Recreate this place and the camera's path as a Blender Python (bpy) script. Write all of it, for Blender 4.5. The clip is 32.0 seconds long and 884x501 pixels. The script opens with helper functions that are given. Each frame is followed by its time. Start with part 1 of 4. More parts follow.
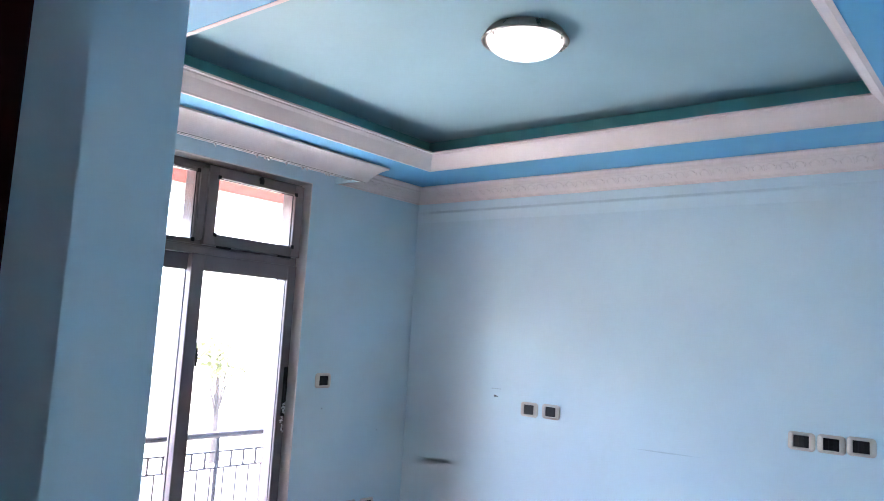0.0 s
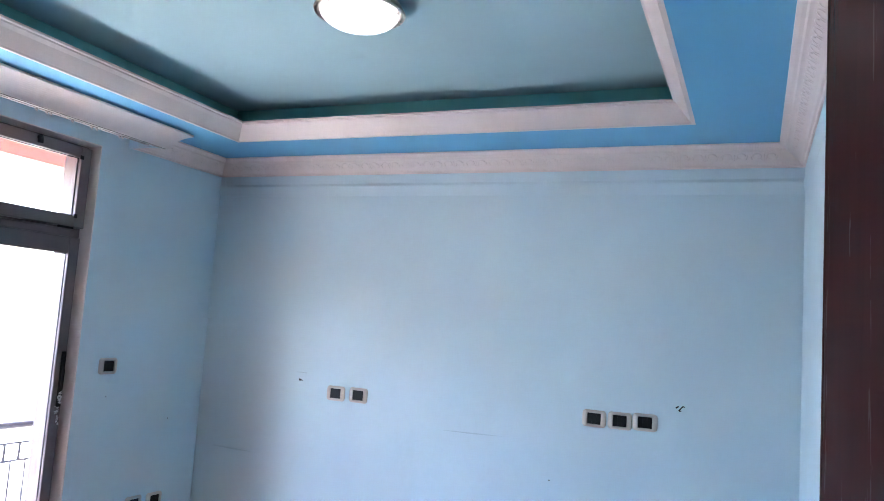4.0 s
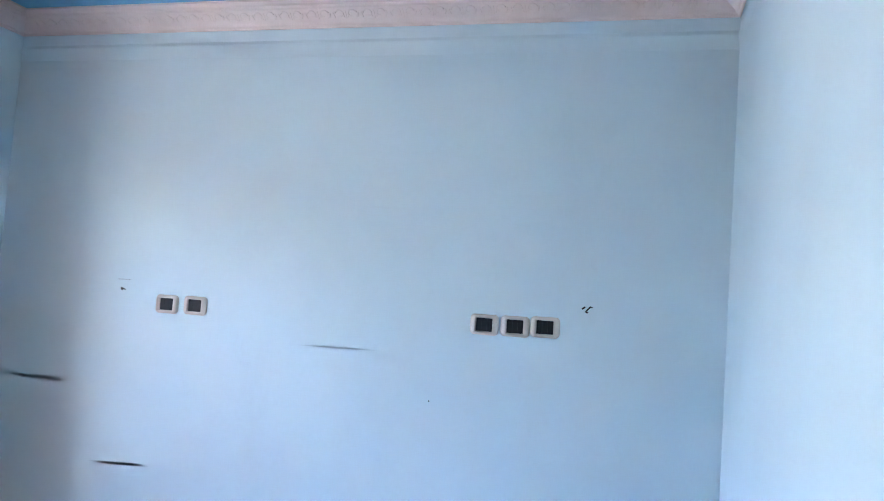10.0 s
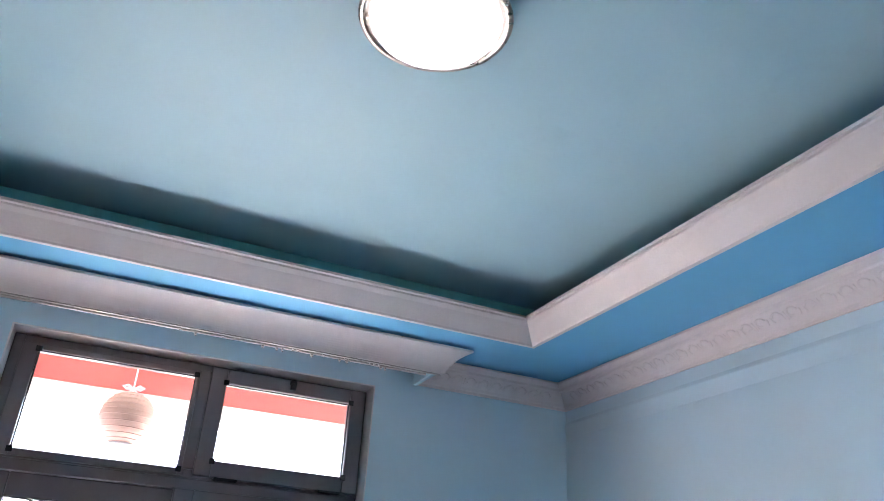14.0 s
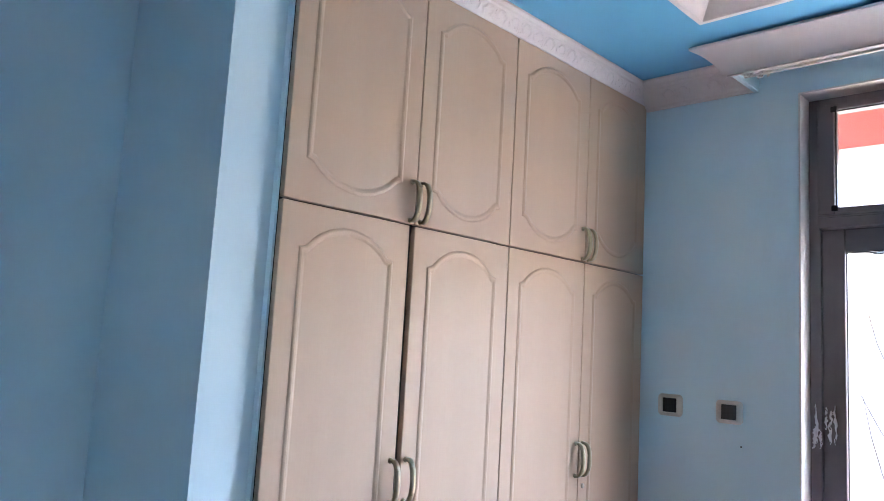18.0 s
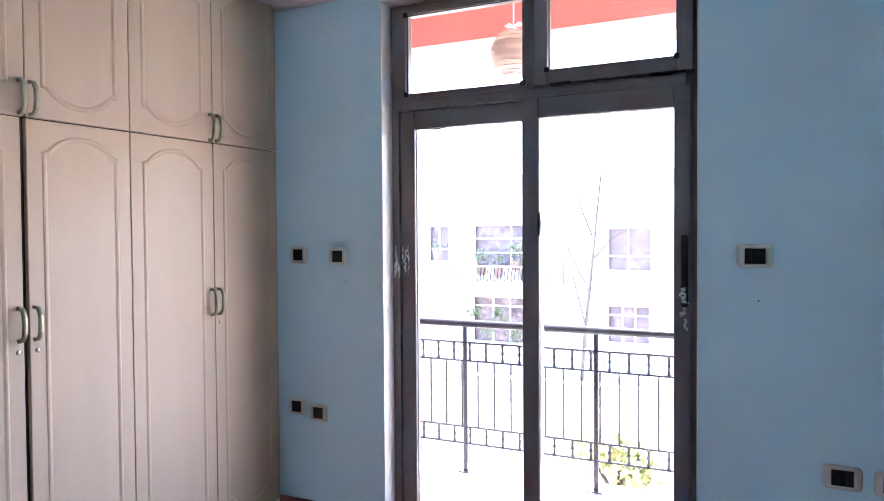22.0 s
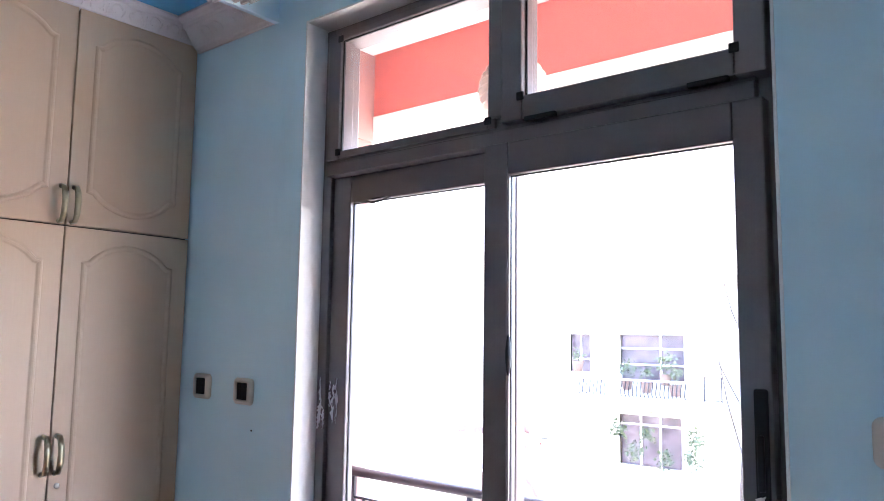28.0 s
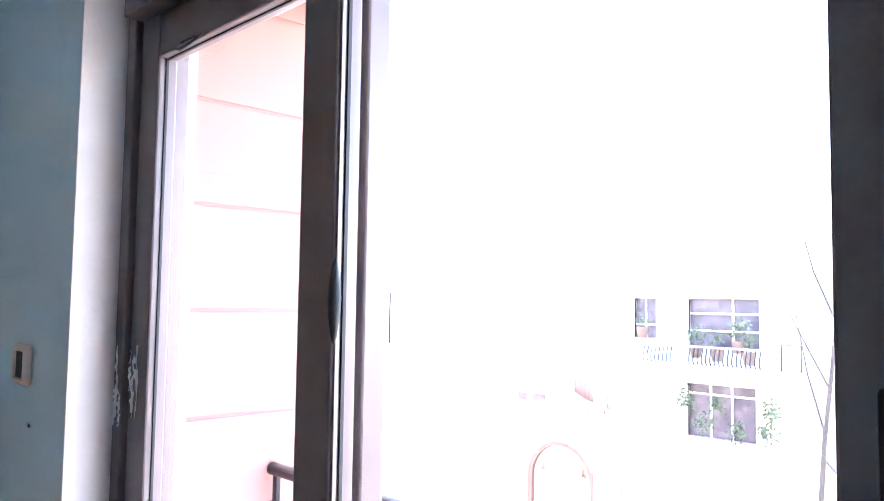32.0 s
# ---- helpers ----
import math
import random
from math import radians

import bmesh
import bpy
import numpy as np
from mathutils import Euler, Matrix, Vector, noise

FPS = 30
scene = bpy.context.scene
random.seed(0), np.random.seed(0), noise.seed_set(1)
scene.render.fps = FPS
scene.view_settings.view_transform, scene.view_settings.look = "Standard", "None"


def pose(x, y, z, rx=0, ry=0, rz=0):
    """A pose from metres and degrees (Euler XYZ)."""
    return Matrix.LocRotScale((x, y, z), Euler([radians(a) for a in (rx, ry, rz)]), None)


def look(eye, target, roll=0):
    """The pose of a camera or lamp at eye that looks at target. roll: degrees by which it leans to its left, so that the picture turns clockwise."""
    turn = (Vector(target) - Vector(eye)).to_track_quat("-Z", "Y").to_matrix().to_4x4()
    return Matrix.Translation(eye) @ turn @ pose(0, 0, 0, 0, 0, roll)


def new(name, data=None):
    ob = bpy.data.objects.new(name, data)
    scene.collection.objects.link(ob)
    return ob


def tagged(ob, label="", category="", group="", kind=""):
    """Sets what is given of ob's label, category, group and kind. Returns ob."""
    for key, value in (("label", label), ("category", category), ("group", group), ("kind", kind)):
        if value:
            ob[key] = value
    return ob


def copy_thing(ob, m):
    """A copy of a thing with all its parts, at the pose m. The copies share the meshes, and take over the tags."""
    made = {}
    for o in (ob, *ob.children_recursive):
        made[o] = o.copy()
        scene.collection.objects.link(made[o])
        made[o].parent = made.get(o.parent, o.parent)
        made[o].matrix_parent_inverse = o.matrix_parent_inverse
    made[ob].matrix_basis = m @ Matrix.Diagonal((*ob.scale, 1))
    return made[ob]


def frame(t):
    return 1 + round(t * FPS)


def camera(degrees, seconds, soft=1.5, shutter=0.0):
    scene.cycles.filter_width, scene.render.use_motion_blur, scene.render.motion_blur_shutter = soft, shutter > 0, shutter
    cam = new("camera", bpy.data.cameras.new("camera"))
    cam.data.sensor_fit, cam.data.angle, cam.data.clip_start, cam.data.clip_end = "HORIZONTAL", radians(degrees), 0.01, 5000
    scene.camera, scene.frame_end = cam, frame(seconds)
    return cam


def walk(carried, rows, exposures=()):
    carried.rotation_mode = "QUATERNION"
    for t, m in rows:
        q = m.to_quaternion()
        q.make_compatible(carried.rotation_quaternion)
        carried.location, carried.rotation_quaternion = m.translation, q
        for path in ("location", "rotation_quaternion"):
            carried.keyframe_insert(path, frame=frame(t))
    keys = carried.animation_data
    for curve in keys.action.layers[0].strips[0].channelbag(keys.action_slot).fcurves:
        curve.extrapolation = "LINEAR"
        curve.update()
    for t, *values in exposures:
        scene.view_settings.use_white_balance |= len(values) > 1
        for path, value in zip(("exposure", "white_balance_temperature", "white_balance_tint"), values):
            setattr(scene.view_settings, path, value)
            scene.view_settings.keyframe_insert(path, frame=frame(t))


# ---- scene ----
cam = camera(61.0, 32.0, soft=0.9)
PATH = [
    (0, (-4.015, -3.513, 1.69), (-2.474, -2.257, 1.907), 3.5),
    (0.5, (-4.055, -3.492, 1.712), (-2.478, -2.281, 1.929), 2.8),
    (1, (-4.082, -3.45, 1.732), (-2.404, -2.394, 1.997), 3.6),
    (1.5, (-4.067, -3.446, 1.732), (-2.308, -2.531, 1.992), 2.5),
    (2, (-4.065, -3.434, 1.738), (-2.309, -2.52, 2.018), 2.6),
    (2.5, (-4.033, -3.45, 1.741), (-2.276, -2.532, 2.005), 3.1),
    (3, (-4.037, -3.378, 1.732), (-2.25, -2.516, 1.981), 2.9),
    (3.5, (-4.016, -3.35, 1.72), (-2.208, -2.532, 1.971), 3.4),
    (4, (-3.999, -3.323, 1.697), (-2.165, -2.55, 1.897), 3.9),
    (4.5, (-3.979, -3.295, 1.639), (-2.147, -2.509, 1.804), 4.4),
    (6.5, (-3.947, -3.248, 1.55), (-2.095, -2.496, 1.595), 3.3),
    (7, (-3.904, -3.27, 1.494), (-2.063, -2.489, 1.527), 3.1),
    (7.5, (-3.829, -3.252, 1.468), (-1.971, -2.512, 1.459), 2.5),
    (8, (-3.721, -3.282, 1.488), (-1.857, -2.557, 1.516), 3.0),
    (8.5, (-3.612, -3.303, 1.495), (-1.752, -2.568, 1.546), 3.8),
    (9, (-3.478, -3.303, 1.501), (-1.593, -2.635, 1.536), 3.5),
    (9.5, (-3.271, -3.298, 1.404), (-1.337, -2.798, 1.497), 4.6),
    (10, (-3.162, -3.195, 1.371), (-1.233, -2.681, 1.498), 4.0),
    (10.5, (-3.016, -3.118, 1.488), (-1.155, -2.405, 1.659), 1.7),
    (11, (-2.917, -3.027, 1.527), (-1.137, -2.122, 1.649), 1.6),
    (11.5, (-2.784, -2.983, 1.545), (-1.038, -2.022, 1.71), 0.3),
    (12, (-2.657, -3.014, 1.594), (-1.015, -1.921, 1.927), -0.8),
    (12.5, (-2.501, -3.103, 1.566), (-1.053, -1.834, 2.106), 0.6),
    (13, (-2.378, -3.167, 1.609), (-1.122, -1.763, 2.279), 1.7),
    (13.5, (-2.088, -3.197, 1.713), (-1.107, -1.62, 2.454), 2.0),
    (14, (-2.055, -3.122, 1.662), (-1.347, -1.464, 2.529), 3.7),
    (14.5, (-1.987, -3.058, 1.632), (-1.622, -1.31, 2.532), 3.8),
    (15, (-1.868, -3.032, 1.62), (-1.932, -1.238, 2.502), 5.3),
    (15.5, (-1.757, -3.015, 1.569), (-2.238, -1.267, 2.413), 4.3),
    (17.5, (-1.613, -2.827, 1.557), (-2.969, -1.401, 1.916), 3.7),
    (18, (-1.501, -2.899, 1.514), (-2.878, -1.471, 1.77), 3.3),
    (18.5, (-1.38, -2.981, 1.51), (-2.766, -1.549, 1.682), 1.5),
    (19, (-1.17, -2.999, 1.469), (-2.667, -1.679, 1.592), 2.5),
    (19.5, (-1.013, -3.016, 1.463), (-2.583, -1.779, 1.511), 1.8),
    (20, (-0.939, -3.064, 1.459), (-2.392, -1.69, 1.456), 0.4),
    (20.5, (-0.87, -3.118, 1.46), (-2.161, -1.594, 1.356), -0.8),
    (21, (-0.779, -3.097, 1.481), (-1.947, -1.477, 1.381), -0.1),
    (21.5, (-0.778, -3.165, 1.49), (-1.661, -1.376, 1.355), -0.6),
    (22, (-0.551, -3.076, 1.455), (-1.466, -1.299, 1.402), -0.4),
    (22.5, (-0.471, -3.077, 1.469), (-1.303, -1.258, 1.458), -0.3),
    (23, (-0.322, -2.985, 1.446), (-0.963, -1.092, 1.516), 0.6),
    (23.5, (-0.272, -2.985, 1.501), (-0.765, -1.049, 1.602), 0.6),
    (24, (-0.39, -2.993, 1.554), (-0.87, -1.056, 1.69), 1.1),
    (24.5, (-0.444, -2.925, 1.544), (-1.018, -1.014, 1.682), 1.7),
    (25, (-0.498, -2.802, 1.581), (-1.287, -0.967, 1.69), 2.8),
    (25.5, (-0.502, -2.671, 1.567), (-1.475, -0.93, 1.711), 3.9),
    (27.5, (-0.537, -1.758, 1.533), (-1.83, -0.239, 1.681), 1.6),
    (28, (-0.585, -1.546, 1.531), (-1.853, -0.015, 1.752), 0.8),
    (28.5, (-0.601, -1.388, 1.521), (-1.956, 0.07, 1.721), 0.1),
    (29, (-0.584, -1.208, 1.521), (-2.096, 0.09, 1.69), 2.0),
    (29.5, (-0.585, -1.083, 1.498), (-2.13, 0.183, 1.6), 1.1),
    (30, (-0.654, -0.972, 1.488), (-2.148, 0.353, 1.596), 1.4),
    (30.5, (-0.76, -0.891, 1.484), (-2.194, 0.498, 1.608), 0.7),
    (31, (-0.805, -0.815, 1.469), (-2.216, 0.597, 1.58), 0.8),
    (31.5, (-0.848, -0.673, 1.464), (-2.25, 0.743, 1.634), 0.1),
    (32, (-0.927, -0.525, 1.484), (-2.335, 0.889, 1.613), 0.8),
]
walk(cam, [(t, look(e, g, r)) for t, e, g, r in PATH],
     exposures=[(0, 5.25, 6050, 20), (3, 5.18, 6050, 20), (9, 5.32, 6050, 20), (12, 5.25, 6050, 20), (13, 5.14, 6050, 20), (14, 4.96, 6050, 20), (15.5, 4.90, 6050, 20), (18, 5.02, 6050, 20), (21, 5.10, 6050, 20), (22, 5.00, 6050, 20), (25, 4.98, 6050, 20), (28, 4.93, 6050, 20), (32, 4.75, 6050, 20)])

# ---- sky and sun ----
world = bpy.data.worlds.new("sky")
scene.world = world
world.use_nodes = True
wn = world.node_tree.nodes
sky = wn.new("ShaderNodeTexSky")
sky.sky_type = "NISHITA"
sky.sun_disc = False
sky.sun_elevation = radians(69)
sky.sun_rotation = radians(-18.4)
sky.air_density, sky.dust_density = 1.0, 1.2
world.node_tree.links.new(sky.outputs["Color"], wn["Background"].inputs["Color"])
wn["Background"].inputs["Strength"].default_value = 0.15
sun = new("sun", bpy.data.lights.new("sun", "SUN"))
sun.data.energy, sun.data.angle, sun.data.color = 3.0, radians(0.53), (1.0, 0.95, 0.88)
sun.matrix_world = look((-3, 9, 25), (0, 0, 0))

# ---- plan ----
XD = -3.85           # wall with the entrance door
XW = -3.09          # wardrobe fronts
YN = -2.003          # side wall of the entrance niche
XN = -3.125          # its corner beside the wardrobe
XB = -3.70           # back of the niche
YS = -3.535          # wall beside the door leaf
ZS = 2.69            # lowered ceiling border
ZT = 2.912           # raised ceiling
RX0, RX1, RZ = -2.458, -1.003, 2.552   # opening of the balcony door
TX0, TX1, TY0, TY1 = -2.62, -0.487, -3.05, -0.50   # tray opening


# ---- materials ----
def nodes_of(name):
    m = bpy.data.materials.new(name)
    m.use_nodes = True
    return m, m.node_tree.nodes, m.node_tree.links, m.node_tree.nodes["Principled BSDF"]


def mix_node(n, l, fac, a, b):
    mx = n.new("ShaderNodeMix")
    mx.data_type = "RGBA"
    for sock, val in ((mx.inputs[0], fac), (mx.inputs[6], a), (mx.inputs[7], b)):
        if isinstance(val, bpy.types.NodeSocket):
            l.new(val, sock)
        else:
            sock.default_value = val if isinstance(val, (int, float)) else (*val, 1)
    return mx.outputs[2]


def noise_node(n, l, scale, detail=4.0, rough=0.55, stretch=None):
    co = n.new("ShaderNodeTexCoord").outputs["Object"]
    if stretch:
        mp = n.new("ShaderNodeMapping")
        mp.inputs["Scale"].default_value = stretch
        l.new(co, mp.inputs["Vector"])
        co = mp.outputs["Vector"]
    t = n.new("ShaderNodeTexNoise")
    t.inputs["Scale"].default_value, t.inputs["Detail"].default_value, t.inputs["Roughness"].default_value = scale, detail, rough
    l.new(co, t.inputs["Vector"])
    return t.outputs["Fac"]


def ramp_node(n, l, fac, lo, hi):
    r = n.new("ShaderNodeMapRange")
    r.inputs["From Min"].default_value, r.inputs["From Max"].default_value = lo, hi
    l.new(fac, r.inputs["Value"])
    return r.outputs["Result"]


def bump_node(n, l, bsdf, fac, strength, dist=0.002):
    b = n.new("ShaderNodeBump")
    b.inputs["Strength"].default_value, b.inputs["Distance"].default_value = strength, dist
    l.new(fac, b.inputs["Height"])
    l.new(b.outputs["Normal"], bsdf.inputs["Normal"])


def surface(name, base, rough=0.5, metal=0.0, vary=0.12, scale=3.0, fine=60.0, bump=0.15, stretch=None, coat=0.0, island=False, spec=0.5):
    """A painted or plain surface with blotches at one scale and grain at another."""
    m, n, l, bsdf = nodes_of(name)
    big = noise_node(n, l, scale, 5, 0.6, stretch)
    small = noise_node(n, l, fine, 3, 0.6, stretch)
    dark = tuple(c * (1 - vary) for c in base)
    lite = tuple(min(1, c * (1 + vary * 0.6)) for c in base)
    col = mix_node(n, l, ramp_node(n, l, big, 0.3, 0.7), dark, lite)
    col = mix_node(n, l, ramp_node(n, l, small, 0.35, 0.95), col, tuple(c * (1 - vary * 0.8) for c in base))
    if island:
        rnd = n.new("ShaderNodeObjectInfo").outputs["Random"]
        col = mix_node(n, l, ramp_node(n, l, rnd, 0.0, 1.6), col, tuple(c * 0.45 for c in base))
    l.new(col, bsdf.inputs["Base Color"])
    rr = n.new("ShaderNodeMapRange")
    rr.inputs["To Min"].default_value, rr.inputs["To Max"].default_value = max(0.02, rough - 0.08), min(1, rough + 0.1)
    l.new(big, rr.inputs["Value"])
    l.new(rr.outputs["Result"], bsdf.inputs["Roughness"])
    bsdf.inputs["Metallic"].default_value = metal
    bsdf.inputs["Coat Weight"].default_value = coat
    bsdf.inputs["Specular IOR Level"].default_value = spec
    if bump:
        bump_node(n, l, bsdf, small, bump)
    return m


def wall_paint(name, base, stain=0.0):
    """Rolled emulsion on plaster: slow waves, roller grain, faint scuffs."""
    m, n, l, bsdf = nodes_of(name)
    wave = noise_node(n, l, 1.3, 3, 0.5)
    roller = noise_node(n, l, 220, 2, 0.5)
    streak = noise_node(n, l, 2.2, 5, 0.65, (1.0, 1.0, 0.35))
    col = mix_node(n, l, ramp_node(n, l, wave, 0.3, 0.7), tuple(c * 0.93 for c in base), tuple(min(1, c * 1.04) for c in base))
    col = mix_node(n, l, ramp_node(n, l, streak, 0.62, 0.85), col, tuple(c * (0.9 - stain) for c in base))
    scuff = noise_node(n, l, 1.0, 3, 0.5, (1.2, 1.2, 26.0))
    gate_ = noise_node(n, l, 0.9, 2, 0.5)
    both = n.new("ShaderNodeMath")
    both.operation = "MULTIPLY"
    l.new(ramp_node(n, l, scuff, 0.70, 0.82), both.inputs[0])
    l.new(ramp_node(n, l, gate_, 0.5, 0.62), both.inputs[1])
    col = mix_node(n, l, both.outputs[0], col, tuple(c * 0.9 for c in base))
    l.new(col, bsdf.inputs["Base Color"])
    bsdf.inputs["Roughness"].default_value = 0.55
    bsdf.inputs["Specular IOR Level"].default_value = 0.35
    h = n.new("ShaderNodeMath")
    h.operation = "MULTIPLY_ADD"
    h.inputs[1].default_value = 6.0
    l.new(wave, h.inputs[0])
    l.new(roller, h.inputs[2])
    bump_node(n, l, bsdf, h.outputs[0], 0.12, 0.0015)
    return m


def wood(name, dark, light, rough=0.35, grain=(1.0, 1.0, 0.06), scale=22, coat=0.0, island=False):
    m, n, l, bsdf = nodes_of(name)
    g = noise_node(n, l, scale, 6, 0.65, grain)
    pores = noise_node(n, l, scale * 7, 3, 0.6, grain)
    broad = noise_node(n, l, 2.0, 3)
    col = mix_node(n, l, ramp_node(n, l, g, 0.3, 0.72), dark, light)
    col = mix_node(n, l, ramp_node(n, l, pores, 0.55, 1.0), col, tuple(c * 0.8 for c in dark))
    col = mix_node(n, l, ramp_node(n, l, broad, 0.35, 1.1), col, tuple(c * 0.82 for c in light))
    if island:
        rnd = n.new("ShaderNodeObjectInfo").outputs["Random"]
        col = mix_node(n, l, ramp_node(n, l, rnd, 0.0, 1.8), col, tuple(c * 0.6 for c in dark))
    l.new(col, bsdf.inputs["Base Color"])
    rr = n.new("ShaderNodeMapRange")
    rr.inputs["To Min"].default_value, rr.inputs["To Max"].default_value = rough - 0.06, rough + 0.1
    l.new(g, rr.inputs["Value"])
    l.new(rr.outputs["Result"], bsdf.inputs["Roughness"])
    bsdf.inputs["Coat Weight"].default_value = coat
    bump_node(n, l, bsdf, pores, 0.12, 0.001)
    return m


def glass_mat(name, tint=(1, 1, 1)):
    """Thin clear glass: passes light, with gloss that grows towards grazing view."""
    m, n, l, bsdf = nodes_of(name)
    n.remove(bsdf)
    tr = n.new("ShaderNodeBsdfTransparent")
    tr.inputs["Color"].default_value = (*tint, 1)
    gl = n.new("ShaderNodeBsdfGlossy")
    gl.inputs["Roughness"].default_value = 0.02
    lw = n.new("ShaderNodeLayerWeight")
    lw.inputs["Blend"].default_value = 0.5
    pw = n.new("ShaderNodeMath")
    pw.operation = "POWER"
    pw.inputs[1].default_value = 5.0
    l.new(lw.outputs["Facing"], pw.inputs[0])
    ad = n.new("ShaderNodeMath")
    ad.operation = "MULTIPLY_ADD"
    ad.inputs[1].default_value, ad.inputs[2].default_value = 0.6, 0.03
    l.new(pw.outputs[0], ad.inputs[0])
    mx = n.new("ShaderNodeMixShader")
    l.new(ad.outputs[0], mx.inputs[0])
    l.new(tr.outputs[0], mx.inputs[1])
    l.new(gl.outputs[0], mx.inputs[2])
    l.new(mx.outputs[0], n["Material Output"].inputs["Surface"])
    return m


WALL = wall_paint("wall_paint_pale_blue", (0.575, 0.725, 0.785))
SOFFIT = wall_paint("ceiling_paint_strong_blue", (0.13, 0.42, 0.66))
CEIL = wall_paint("ceiling_paint_pale_blue", (0.33, 0.51, 0.565))
TEAL = wall_paint("cove_paint_teal", (0.15, 0.47, 0.48))
CREAM = surface("plaster_moulding_cream", (0.70, 0.62, 0.60), 0.5, vary=0.08, scale=5, fine=120, bump=0.1)
REVEAL = surface("reveal_paint_off_white", (0.74, 0.70, 0.68), 0.5, vary=0.1, scale=6, fine=90, bump=0.15)
ALU = surface("aluminium_bronze_brown", (0.155, 0.128, 0.128), 0.38, 0.3, vary=0.14, scale=7, fine=180, bump=0.04)
GASKET = surface("rubber_gasket_black", (0.012, 0.012, 0.014), 0.6, vary=0.2, bump=0.0)
PLASTIC_DARK = surface("plastic_black", (0.012, 0.012, 0.014), 0.55, spec=0.25, vary=0.2, scale=20, bump=0.0)
PLATE = surface("plate_champagne", (0.60, 0.545, 0.49), 0.36, 0.2, vary=0.04, scale=25, fine=200, bump=0.0)
FOIL = surface("plastic_film_white", (0.8, 0.79, 0.8), 0.35, vary=0.1, scale=25, fine=90, bump=0.4)
MELAMINE = surface("melamine_beige_oak", (0.515, 0.362, 0.255), 0.46, vary=0.05, scale=9, fine=150, bump=0.03, stretch=(1.0, 1.0, 0.06), spec=0.4)
# near-black: the shade in the wardrobe's gaps as a colour
CARCASS = surface("wardrobe_gap_shade", (0.03, 0.022, 0.018), 0.7, vary=0.2, bump=0.0)
BRASS = surface("brass_aged", (0.41, 0.345, 0.235), 0.3, 1.0, vary=0.15, scale=30, fine=150, bump=0.03)
BRASS_PALE = surface("brass_rubbed", (0.47, 0.40, 0.275), 0.3, 1.0, vary=0.12, scale=30, fine=150, bump=0.03)
CHROME = surface("nickel_satin", (0.50, 0.455, 0.37), 0.27, 1.0, vary=0.1, scale=30, bump=0.02)
MAHOGANY = wood("door_dark_mahogany", (0.032, 0.0078, 0.0082), (0.048, 0.0112, 0.0118), 0.24, (1.0, 1.0, 0.05), 30)
PARQUET = wood("parquet_red_brown", (0.10, 0.030, 0.016), (0.21, 0.070, 0.036), 0.3, (0.07, 1.0, 1.0), 26, coat=0.4, island=True)
SKIRT = wood("skirting_red_brown", (0.13, 0.038, 0.02), (0.23, 0.075, 0.04), 0.3, (0.2, 0.2, 1.0), 26, coat=0.4)
GLASS = glass_mat("window_glass", (0.98, 0.985, 0.98))
OPAL = surface("opal_glass_white", (0.85, 0.84, 0.80), 0.15, vary=0.03, bump=0.0)
OPAL.node_tree.nodes["Principled BSDF"].inputs["Emission Color"].default_value = (1, 0.97, 0.92, 1)
OPAL.node_tree.nodes["Principled BSDF"].inputs["Emission Strength"].default_value = 0.06
NICKEL = surface("lamp_ring_nickel", (0.45, 0.40, 0.35), 0.28, 1.0, vary=0.12, scale=20, bump=0.02)
TRACK = surface("curtain_track_dusty", (0.50, 0.45, 0.42), 0.4, vary=0.08, bump=0.0)
IRON = surface("wrought_iron_dark", (0.014, 0.011, 0.014), 0.5, 0.0, spec=0.25, vary=0.25, scale=15, fine=120, bump=0.2)
PINK = surface("render_pink_salmon", (0.33, 0.155, 0.132), 0.8, vary=0.08, scale=2, fine=70, bump=0.3)
RED = surface("render_coral_red", (0.56, 0.115, 0.09), 0.75, vary=0.1, scale=2, fine=70, bump=0.2)
BOARD = surface("balcony_ceiling_board", (0.62, 0.55, 0.50), 0.6, vary=0.08, scale=2, fine=60, bump=0.1)
FLOOR_PALE = surface("balcony_floor_white_tile", (0.82, 0.79, 0.74), 0.4, vary=0.06, scale=3, fine=60, bump=0.05)
BASKET = wood("woven_straw_brown", (0.48, 0.30, 0.23), (0.66, 0.46, 0.37), 0.7, (0.1, 0.1, 1.0), 60)
HOUSE = surface("render_cream", (0.72, 0.66, 0.56), 0.85, vary=0.08, scale=0.8, fine=20, bump=0.2)
HOUSE_B = surface("render_peach", (0.70, 0.54, 0.40), 0.85, vary=0.08, scale=0.8, fine=20, bump=0.2)
WIN_DARK = surface("window_pane_dark", (0.135, 0.10, 0.115), 0.25, vary=0.6, scale=3.5, fine=9, bump=0.0, spec=0.3)
GROUND = surface("pale_dry_paving", (0.34, 0.30, 0.235), 0.95, vary=0.2, scale=0.5, fine=12, bump=0.5)
ROAD = surface("asphalt_grey", (0.06, 0.06, 0.06), 0.9, vary=0.25, scale=1.0, fine=80, bump=0.4)
LEAF = surface("leaf_green", (0.12, 0.145, 0.07), 0.5, vary=0.4, scale=4, fine=30, bump=0.0, island=True)
LEAF_PALE = surface("leaf_yellow_green", (0.27, 0.28, 0.11), 0.5, vary=0.35, scale=4, fine=30, bump=0.0, island=True)
BARK = wood("bark_grey_brown", (0.035, 0.026, 0.021), (0.085, 0.065, 0.052), 0.85, (1, 1, 0.2), 14)
BROWNWOOD = wood("gate_wood_brown", (0.10, 0.050, 0.036), (0.19, 0.10, 0.075), 0.6, (1, 1, 0.05), 20)
